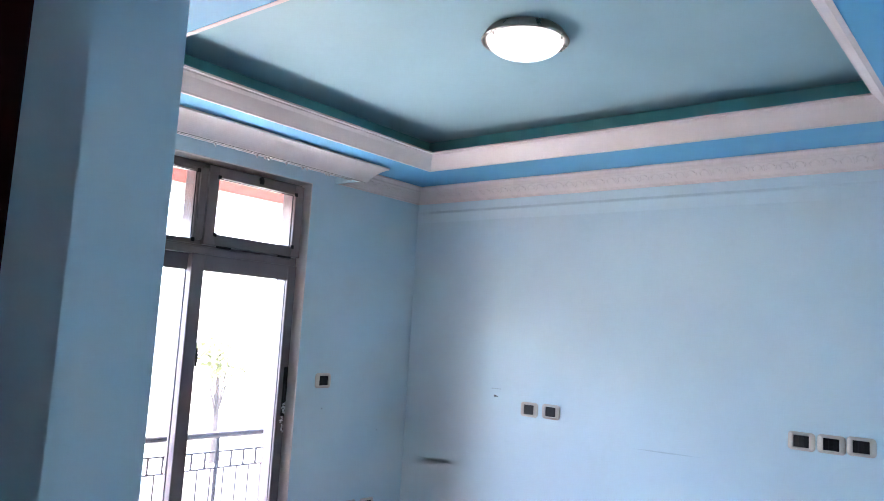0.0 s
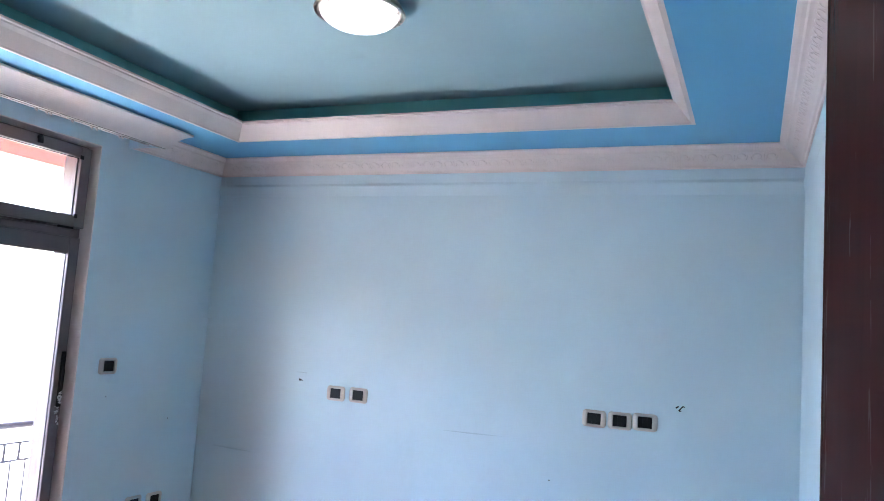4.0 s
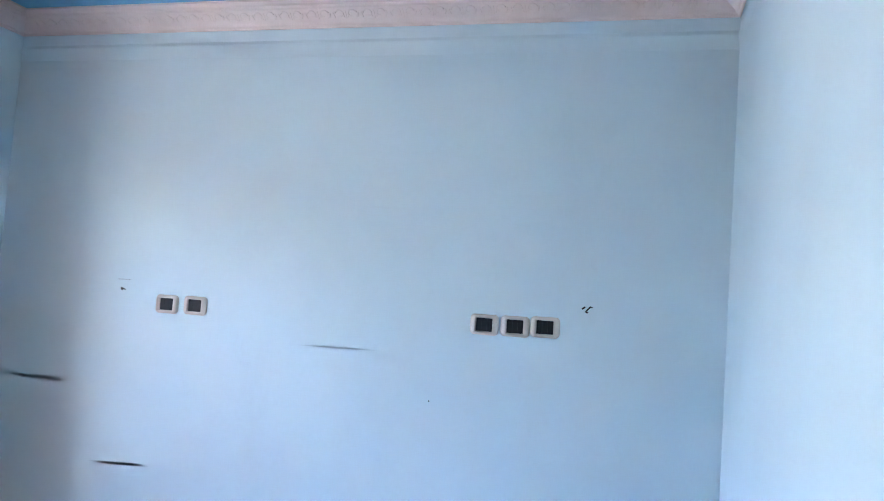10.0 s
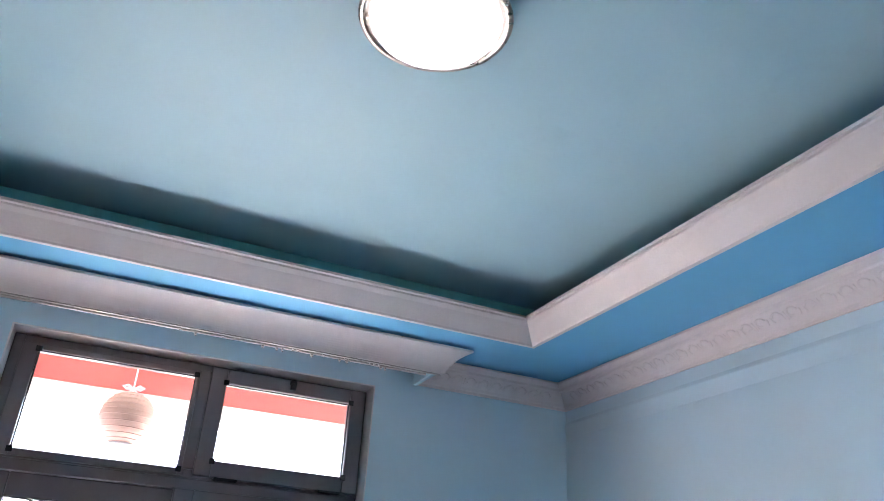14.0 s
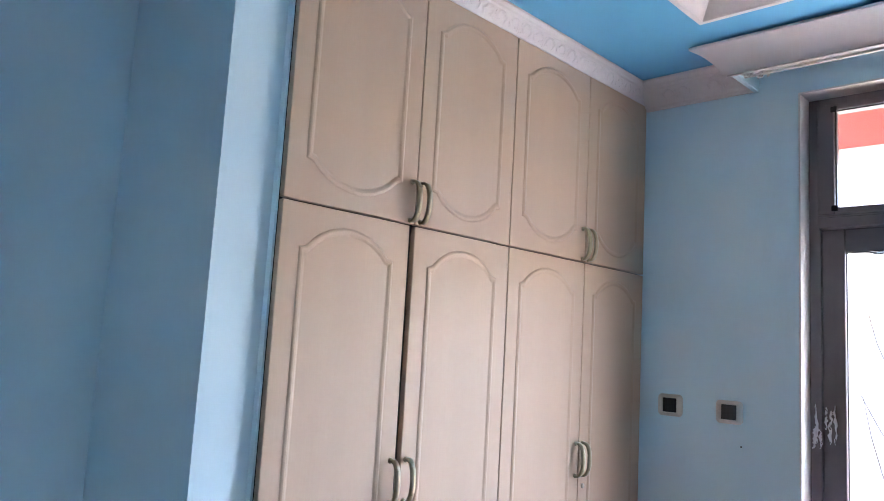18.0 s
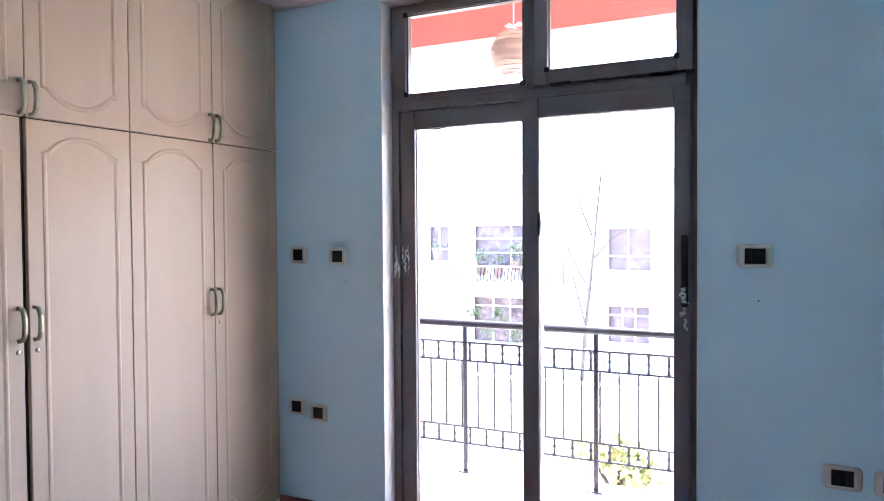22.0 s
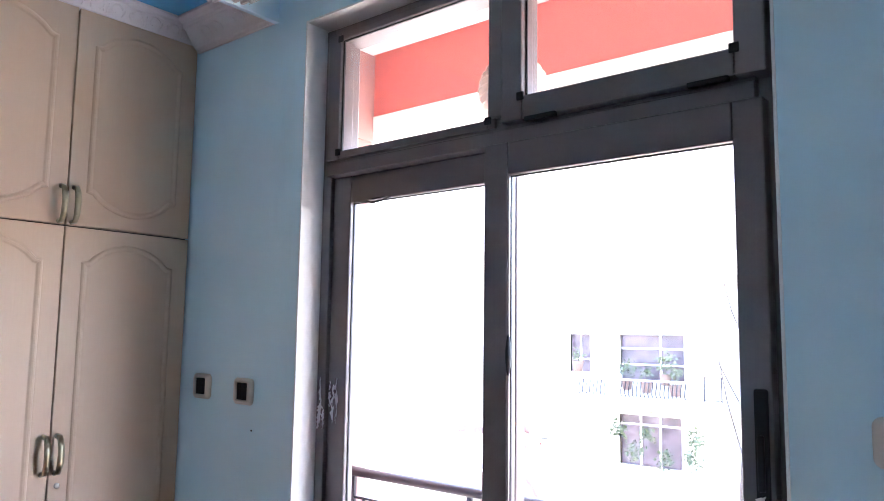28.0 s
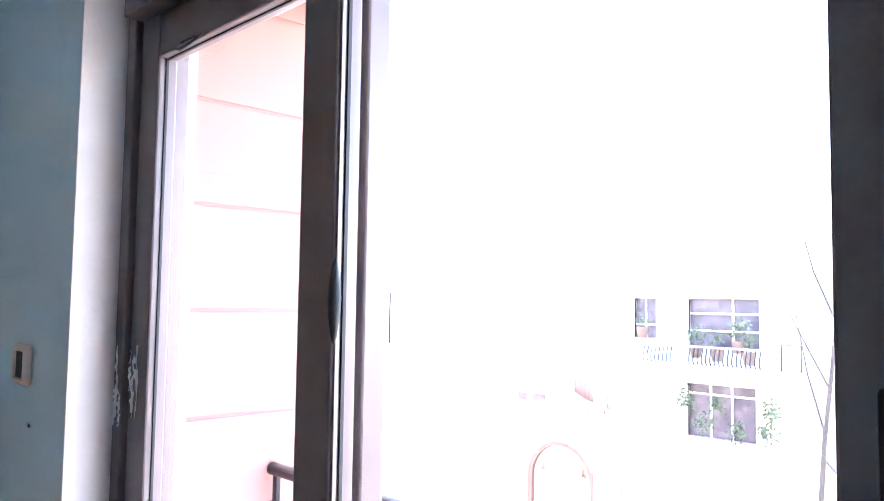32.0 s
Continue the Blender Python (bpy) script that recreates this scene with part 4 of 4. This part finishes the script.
# straw globe hanging on the balcony
ball = thing("straw_globe", "round woven straw globe hung from the balcony ceiling", "hanging lamp", (-1.975, 0.5, 2.352))
prof = [(0.045, -0.112)] + [(0.118 * math.sin(math.radians(a)), -0.118 * math.cos(math.radians(a))) for a in range(28, 172, 9)] + [(0.02, 0.118)]
part("globe", lathe(prof, 28), BASKET, ball, "", True)
for k in range(11):
    a = math.radians(25 + 13 * k)
    rr, zz = 0.1195 * math.sin(a), -0.1195 * math.cos(a)
    part("weave_ring", tube(bmesh.new(), [(rr * math.cos(2 * math.pi * i / 24), rr * math.sin(2 * math.pi * i / 24), zz) for i in range(25)], 0.0022, 5, False), BASKET, ball)
part("base_ring", tube(bmesh.new(), [(0.05 * math.cos(2 * math.pi * i / 20), 0.05 * math.sin(2 * math.pi * i / 20), -0.116) for i in range(21)], 0.009, 6, False), FOIL, ball, "pale rim")
part("cord", tube(bmesh.new(), [(0, 0, 0.11), (0, 0, 0.543)], 0.004, 6), FOIL, ball, "pale cord")
bm = bmesh.new()
for s in (-1, 1):
    tube(bm, [(0, 0, 0.135), (s * 0.025, 0.004, 0.150), (s * 0.045, 0, 0.142), (s * 0.03, -0.003, 0.132), (0, 0, 0.135)], [0.003, 0.007, 0.006, 0.006, 0.003], 6)
    tube(bm, [(0, 0, 0.135), (s * 0.02, 0.0, 0.115), (s * 0.035, 0.0, 0.098)], [0.003, 0.005, 0.006], 6)
part("ribbon_bow", bm, FOIL, ball, "pale ribbon bow", True)

# ---- outside ----
GZ = -3.2
structure("ground", boxes((-400, 400, 0.3, 600, GZ - 0.3, GZ)), GROUND, "dry pale earth and paving of the street", "ground")
structure("road", boxes((-120, 80, 10.2, 14.0, GZ, GZ + 0.02)), ROAD, "grey street between the plots", "road")


def far_window(parent, x0, x1, z0, z1, y, bars=(), rail=None):
    w = part("window", boxes((x0 - 0.06, x1 + 0.06, y - 0.05, y + 0.02, z0 - 0.06, z0)), HOUSE, parent)
    part("window_frame", boxes((x0 - 0.05, x0, y - 0.03, y + 0.05, z0, z1), (x1, x1 + 0.05, y - 0.03, y + 0.05, z0, z1), (x0, x1, y - 0.03, y + 0.05, z1, z1 + 0.05)), HOUSE, w)
    part("pane", boxes((x0, x1, y + 0.06, y + 0.08, z0, z1)), WIN_DARK, w, "dark reflecting glass")
    for b in bars:
        if b[0] == "h":
            part("glazing_bar", boxes((x0, x1, y + 0.02, y + 0.06, b[1] - 0.025, b[1] + 0.025)), HOUSE, w)
        else:
            part("glazing_bar", boxes((b[1] - 0.025, b[1] + 0.025, y + 0.02, y + 0.06, z0, z1)), HOUSE, w)
    return w


def holed_wall(x0, x1, y0, y1, z0, z1, holes):
    """A wall slab with openings, cut in bands of height."""
    bm = bmesh.new()
    cuts = sorted({z0, z1, *(h[2] for h in holes), *(h[3] for h in holes)})
    for a, b in zip(cuts, cuts[1:]):
        x = x0
        for h in sorted(h for h in holes if h[2] <= a + 1e-6 and h[3] >= b - 1e-6):
            if h[0] > x:
                add_box(bm, x, h[0], y0, y1, a, b)
            x = h[1]
        if x < x1:
            add_box(bm, x, x1, y0, y1, a, b)
    return bm


def clump(bm, c, r, n, seed, leaf=0.09):
    rnd = random.Random(seed)
    for _ in range(n):
        v = Vector((rnd.gauss(0, 1), rnd.gauss(0, 1), rnd.gauss(0, 1))).normalized() * r * rnd.random() ** 0.5
        p = Vector(c) + Vector((v.x, v.y * 0.6, v.z))
        q = Euler((rnd.uniform(0, 6), rnd.uniform(0, 6), rnd.uniform(0, 6))).to_matrix()
        s = leaf * rnd.uniform(0.6, 1.3)
        vs = [bm.verts.new(p + q @ Vector(w)) for w in ((0, 0, 0), (s * 0.35, s * 0.5, 0.01), (0, s, 0), (-s * 0.35, s * 0.5, -0.01))]
        bm.faces.new((vs[0], vs[1], vs[2]))
        bm.faces.new((vs[0], vs[2], vs[3]))


def plant(name, c, r, n, seed, label, pot=True, leaf=0.09):
    ob = thing(name, label, "plant", (c[0], c[1], c[2] - r - (0.3 if pot else 0)))
    bm = bmesh.new()
    clump(bm, (0, 0, r + (0.3 if pot else 0)), r, n, seed, leaf)
    part("foliage", bm, LEAF, ob)
    if pot:
        part("pot", lathe([(0, 0), (0.11, 0), (0.16, 0.28), (0.18, 0.30), (0.15, 0.30), (0, 0.27)], 14), TERRACOTTA, ob, "terracotta pot", True)
        part("stem", tube(bmesh.new(), [(0, 0, 0.25), (0.02, 0, 0.3 + r)], 0.012, 6), BARK, ob)
    return ob


# house across the street
HY = 18.0
house = thing("street_house", "two-storey cream house with a planted balcony across the street", "house", (-8.5, HY, GZ))
hx = -8.5


def hb(x0, x1, y0, y1, z0, z1):
    return (x0 - hx, x1 - hx, y0 - HY, y1 - HY, z0 - GZ, z1 - GZ)


holes = [(-11.85, -11.17, 0.50, 1.585), (-10.26, -8.40, 0.34, 1.585), (-10.30, -8.51, -1.95, -0.60), (-6.10, -4.92, 0.30, 1.48), (-6.10, -4.95, -1.75, -0.72)]
part("wall", holed_wall(-12.6 - hx, -3.2 - hx, 0, 0.25, 0, 2.9 - GZ, [(a - hx, b - hx, c - GZ, d - GZ) for a, b, c, d in holes]), HOUSE, house, "cream render")
part("rear", boxes(hb(-12.6, -3.2, HY + 2.5, HY + 2.7, GZ, 2.9), hb(-12.6, -12.4, HY + 0.25, HY + 2.5, GZ, 2.9), hb(-3.4, -3.2, HY + 0.25, HY + 2.5, GZ, 2.9)), HOUSE, house)
part("roof", boxes(hb(-12.9, -2.9, HY - 0.3, HY + 3, 2.9, 3.1)), HOUSE, house)
part("pier", boxes(hb(-8.2, -7.2, HY - 0.02, HY, -2.6, 1.7)), HOUSE_B, house, "peach pilaster")
part("balcony_slab", boxes(hb(-12.0, -7.0, HY - 1.0, HY, -0.32, -0.06)), HOUSE, house)
for (a, b, c, d) in holes:
    if c < 0:
        bars = [("v", a + (b - a) * 0.33), ("v", a + (b - a) * 0.64), ("h", d - 0.26)]
    elif b - a > 1.5:
        bars = [("h", c + (d - c) * 0.34), ("h", d - 0.38), ("v", a + (b - a) * 0.62)]
    else:
        bars = [("h", c + (d - c) * 0.34), ("v", a + (b - a) * 0.45)]
    far_window(house, a - hx, b - hx, c - GZ, d - GZ, 0.1, [(k, v - (GZ if k == "h" else hx)) for k, v in bars])
for x, z in ((-7.93, 1.27), (-10.73, -0.68)):
    bm = bmesh.new()
    bmesh.ops.create_icosphere(bm, subdivisions=2, radius=0.10, matrix=Matrix.Translation((x - hx, -0.14, z - GZ)))
    add_box(bm, x - hx - 0.03, x - hx + 0.03, -0.1, 0.0, z - GZ - 0.2, z - GZ - 0.1)
    part("wall_lamp", bm, HOUSE_B, house, "round peach wall lamp", True)
part("window_hood", boxes(hb(-10.5, -8.2, HY - 0.25, HY, -0.56, -0.50)), HOUSE, house)
fence = thing("balcony_balustrade", "white belly-curved iron balustrade on the far balcony", "railing", (-9.25, HY - 0.95, -0.12))
belly = bmesh.new()
tube(belly, [(0, 0, 0.06), (0.0, -0.07, 0.16), (0.0, -0.06, 0.28), (0, 0.0, 0.42), (0, 0, 0.51)], 0.014, 5)
mb = bpy.data.meshes.new("baluster")
belly.to_mesh(mb)
belly.free()
mb.materials.append(IRON)
for a, b in ((-1.78, -0.87), (-0.53, 1.40)):
    part("top_rail", boxes((a, b, -0.02, 0.02, 0.50, 0.54)), HOUSE, fence)
    part("bottom_rail", boxes((a, b, -0.015, 0.015, 0.04, 0.07)), HOUSE, fence)
    for k in range(int((b - a) / 0.108)):
        c = new("baluster", mb)
        c.location = (a + 0.05 + 0.108 * k, 0, 0)
        c.parent = fence
part("pier", boxes((-0.87, -0.53, -0.08, 0.08, 0.061, 0.66), bevel=0.015), HOUSE, fence)
for a, b in ((1.71, 1.735), (2.135, 2.16)):
    part("end_post", boxes((a, b, -0.012, 0.012, 0.061, 0.68)), IRON, fence)
for z in (0.10, 0.66):
    part("end_rail", boxes((1.735, 2.135, -0.01, 0.01, z, z + 0.02)), IRON, fence)
for x, z, r, n in ((-11.35, 0.95, 0.18, 45), (-9.85, 0.62, 0.28, 95), (-9.3, 0.52, 0.24, 70), (-8.75, 0.85, 0.34, 110), (-8.5, 0.50, 0.26, 80)):
    plant("balcony_plant", (x, HY - 0.4, z + 0.05), r, n, int(-x * 10), "leafy potted plant on the far balcony", True, 0.09)
for x, z, r, n in ((-10.05, -0.95, 0.28, 100), (-9.6, -1.5, 0.30, 100), (-9.25, -1.05, 0.28, 90), (-8.75, -1.6, 0.28, 90), (-7.95, -1.05, 0.26, 90), (-8.0, -1.55, 0.30, 100)):
    plant("garden_shrub", (x, HY - 0.55, z), r, n, int(-x * 20), "leafy green shrub in front of the far house", False, 0.10)

# round-headed timber gate in a plastered wall
GY = 9.0
gwall = thing("street_wall", "pale plastered street wall", "wall", (-8, GY, GZ))
part("wall_body", boxes((-16, -1.05, 0, 0.22, 0, 2.0), (1.35, 14, 0, 0.22, 0, 2.0)), HOUSE, gwall)
part("coping", boxes((-16, -1.05, -0.05, 0.27, 2.0, 2.08), (1.35, 14, -0.05, 0.27, 2.0, 2.08)), HOUSE_B, gwall)
for x in (1.63, 2.80, 5.0):
    part("pillar", boxes((x - 0.07, x + 0.07, -0.06, 0.28, 0, 2.54), bevel=0.012), HOUSE, gwall)
gate = thing("timber_gate", "pale double gate under a round arch with stepped jambs", "gate", (-7.81, GY + 0.05, GZ))
AZ = 1.94
for r0, r1, y in ((0.60, 0.54, -0.06), (0.535, 0.47, 0.0)):
    bm = bmesh.new()
    ring0, ring1 = [], []
    for i in range(25):
        a = math.pi * i / 24
        for ring, r in ((ring0, r0), (ring1, r1)):
            ring.append((bm.verts.new((r * math.cos(a), y, AZ + r * math.sin(a))), bm.verts.new((r * math.cos(a), y + 0.12, AZ + r * math.sin(a)))))
    for i in range(24):
        bm.faces.new((ring0[i][0], ring0[i + 1][0], ring1[i + 1][0], ring1[i][0]))
        bm.faces.new((ring0[i][1], ring0[i + 1][1], ring1[i + 1][1], ring1[i][1]))
        bm.faces.new((ring0[i][0], ring0[i + 1][0], ring0[i + 1][1], ring0[i][1]))
        bm.faces.new((ring1[i][0], ring1[i + 1][0], ring1[i + 1][1], ring1[i][1]))
    add_box(bm, -r0, -r1, y, y + 0.12, 0, AZ)
    add_box(bm, r1, r0, y, y + 0.12, 0, AZ)
    part("arch_moulding", bm, BROWNWOOD if y else GATEWOOD, gate)
for k, (x0, x1, top) in enumerate(((0.61, 0.68, 2.42), (0.69, 0.77, 2.40), (0.78, 0.86, 2.36), (0.87, 0.95, 2.31), (0.96, 1.03, 2.26))):
    for a, b in ((x0, x1), (-x1, -x0)):
        part("jamb_step", boxes((a, b, -0.08 - 0.02 * k, 0.11, 0, top), bevel=0.012), GATEWOOD, gate)
for k in range(6):
    x = -0.465 + 0.156 * k
    top = AZ + math.sqrt(max(0.01, 0.46 ** 2 - max(abs(x), abs(x + 0.15)) ** 2))
    part("plank", boxes((x, x + 0.150, 0.06, 0.1, 0.02, top), bevel=0.006), GATEWOOD, gate)
part("surround", boxes((-1.24, -1.035, 0.0, 0.2, 0, 2.2), (1.035, 1.30, 0.0, 0.2, 0, 2.2), (-1.03, 1.03, 0.125, 0.2, 1.6, 2.22)), GATEWOOD, gate)


def bare_tree(at, seed):
    rnd = random.Random(seed)
    ob = thing("bare_tree", "thin leafless tree with grey-brown bark", "tree", at)
    bm = bmesh.new()
    tube(bm, [(0, 0, -0.1), (0.02, 0, 1.2), (0.12, 0, 2.6), (0.23, 0.02, 3.6), (0.37, 0, 5.0), (0.54, 0, 6.6)], [0.055, 0.045, 0.038, 0.032, 0.024, 0.010], 8)
    part("trunk", bm, BARK, ob)
    limbs = [((0.12, 0, 2.7), (-0.12, 0, 3.6), (-0.35, 0.1, 4.75)), ((0.2, 0, 3.4), (-0.1, 0.1, 3.9), (-0.45, 0.1, 4.6)), ((0.1, 0, 2.3), (0.5, 0, 1.9), (0.85, 0.1, 1.5)), ((0.24, 0, 4.0), (0.7, 0, 4.5), (1.3, 0, 4.8)), ((0.28, 0, 4.5), (0.0, 0, 5.2), (-0.2, 0, 6.0))]
    for a, b, c in limbs:
        lm = bmesh.new()
        tube(lm, [a, b, c], [0.022, 0.016, 0.007], 6)
        lb = part("limb", lm, BARK, ob)
        for q in range(4):
            f = 0.4 + 0.15 * q
            p = Vector(b).lerp(Vector(c), f)
            tw = bmesh.new()
            tube(tw, [p, p + Vector((rnd.uniform(-0.3, 0.3), rnd.uniform(-0.2, 0.2), rnd.uniform(0.1, 0.4)))], [0.008, 0.003], 5)
            part("twig", tw, BARK, lb)


bare_tree((-5.12, 12.0, GZ), 4)


def leafy_tree(at, h, r, seed):
    ob = thing("street_tree", "small sunlit yellow-green tree with a loose crown", "tree", at)
    part("trunk", tube(bmesh.new(), [(0, 0, -0.1), (0.05, 0, h * 0.4), (0, 0.05, h * 0.75)], [0.11, 0.08, 0.04], 8), BARK, ob)
    rnd = random.Random(seed)
    bm = bmesh.new()
    for k in range(7):
        c = (rnd.uniform(-r, r) * 0.6, rnd.uniform(-r, r) * 0.5, h * 0.75 + rnd.uniform(-r, r) * 0.5)
        clump(bm, c, r * 0.55, 95, seed + k, 0.14)
    part("crown", bm, LEAF_PALE, ob)
    for k in range(4):
        a = k * 1.6
        part("limb", tube(bmesh.new(), [(0.03, 0, h * 0.42), (0.4 * math.cos(a), 0.3 * math.sin(a), h * 0.7)], [0.04, 0.015], 6), BARK, ob)


leafy_tree((9.3, 15.5, GZ), 4.8, 0.9, 11)
leafy_tree((-3.0, 6.8, GZ), 2.3, 0.5, 31)


def parked_car(at, turn):
    ob = thing("parked_car", "pale parked saloon car on the street", "car", at)
    ob.matrix_world = pose(*at, 0, 0, turn)
    side = [(-2.1, 0.35), (-2.1, 0.75), (-1.95, 0.92), (-1.25, 1.0), (-0.75, 1.42), (0.55, 1.45), (1.15, 1.0), (1.95, 0.88), (2.15, 0.7), (2.15, 0.35)]
    bm = prism(side, -0.82, 0.82, lambda u, v, w: (u, w, v))
    bmesh.ops.bevel(bm, geom=bm.edges[:], offset=0.05, segments=2, affect="EDGES")
    part("body", bm, CARPAINT, ob)
    part("side_glass", boxes((-0.7, 0.5, -0.826, 0.826, 1.05, 1.33), bevel=0.02), WIN_DARK, ob)
    for x in (-1.35, 1.35):
        for y in (-0.74, 0.74):
            wl = lathe([(0, -0.1), (0.3, -0.1), (0.33, -0.06), (0.33, 0.06), (0.3, 0.1), (0, 0.1)], 18)
            bmesh.ops.transform(wl, matrix=pose(x, y, 0.33, 90), verts=wl.verts[:])
            w_ = part("tyre", wl, TYRE, ob)
            rm = lathe([(0, -0.112), (0.2, -0.108), (0.2, 0.108), (0, 0.112)], 14)
            bmesh.ops.transform(rm, matrix=pose(x, y, 0.33, 90), verts=rm.verts[:])
            part("rim", rm, CHROME, w_)
    for y in (-0.6, 0.6):
        part("tail_lamp", boxes((2.12, 2.17, y - 0.15, y + 0.15, 0.65, 0.8), bevel=0.01), CARRED, ob, "red tail lamp")


parked_car((-18.0, 22.2, GZ), 6)

plot = thing("garden_wall", "low pale plastered wall along the far plots", "wall", (-18.5, 19.0, GZ))
part("wall_body", boxes((-8, 5.8, 0, 0.18, 0, 1.02)), HOUSE, plot)
part("coping", boxes((-8, 5.8, -0.03, 0.21, 1.02, 1.08), bevel=0.01), HOUSE, plot)

# house further left, mostly glare
lh = thing("street_house", "pale plain house with narrow windows further along", "house", (-30, 26, GZ))
holes2 = [(x, x + 0.2, 2.28, 5.0) for x in (-4.85, -2.95, -1.32)] + [(x, x + 0.14, 2.9, 4.6) for x in (8.1, 9.1)]
part("wall", holed_wall(-11, 12, 0, 0.25, 0, 6.6, holes2), HOUSE, lh)
for a, b, c, d in holes2:
    far_window(lh, a, b, c, d, 0.1, [("h", c + 1.0)])
part("rear", boxes((-11, 12, 3, 3.2, 0, 6.6)), HOUSE, lh)
part("roof", boxes((-11.3, 12.3, -0.3, 3.4, 6.6, 6.8)), HOUSE, lh)
sg = thing("garden_gate", "brown timber garden gate between the far houses", "gate", (-17.15, 23.4, GZ))
for k in range(5):
    part("plank", boxes((-0.42 + 0.17 * k, -0.26 + 0.17 * k, 0, 0.04, 0.02, 1.68)), BROWNWOOD, sg)
for z in (0.3, 1.3):
    part("ledge", boxes((-0.42, 0.42, 0.04, 0.07, z, z + 0.1)), BROWNWOOD, sg)
for x in (-0.55, 0.44):
    part("post", boxes((x, x + 0.12, -0.03, 0.09, 0, 1.80)), HOUSE, sg, "pale gate post")

# ---- parquet, last ----
w_, l_ = 0.11, 0.95
pl_me = {}


def plank_mesh(l, w):
    key = (round(l, 3), round(w, 3))
    if key not in pl_me:
        b = bmesh.new()
        add_box(b, 0.0006, l - 0.0006, 0.0006, w - 0.0006, -0.018, 0.0)
        top = [e for e in b.edges if all(v.co.z > -0.001 for v in e.verts)]
        bmesh.ops.bevel(b, geom=top, offset=0.0012, segments=1, affect="EDGES")
        me = bpy.data.meshes.new("plank")
        b.to_mesh(me)
        b.free()
        me.materials.append(PARQUET)
        pl_me[key] = me
    return pl_me[key]


row = 0
y = YR
rp = random.Random(9)
while y < -0.001:
    w = min(w_, -y)
    x = XD - 0.12
    end = XR if y < YS - 0.02 else 0.0
    l = l_ * (0.35 + 0.22 * (row % 4))
    while x < end - 0.001:
        l = min(l, end - x)
        c = new("plank", plank_mesh(l, w))
        c.location = (x, y, rp.uniform(-0.0004, 0.0004))
        c.parent = floor
        x += l
        l = l_
    y += w
    row += 1
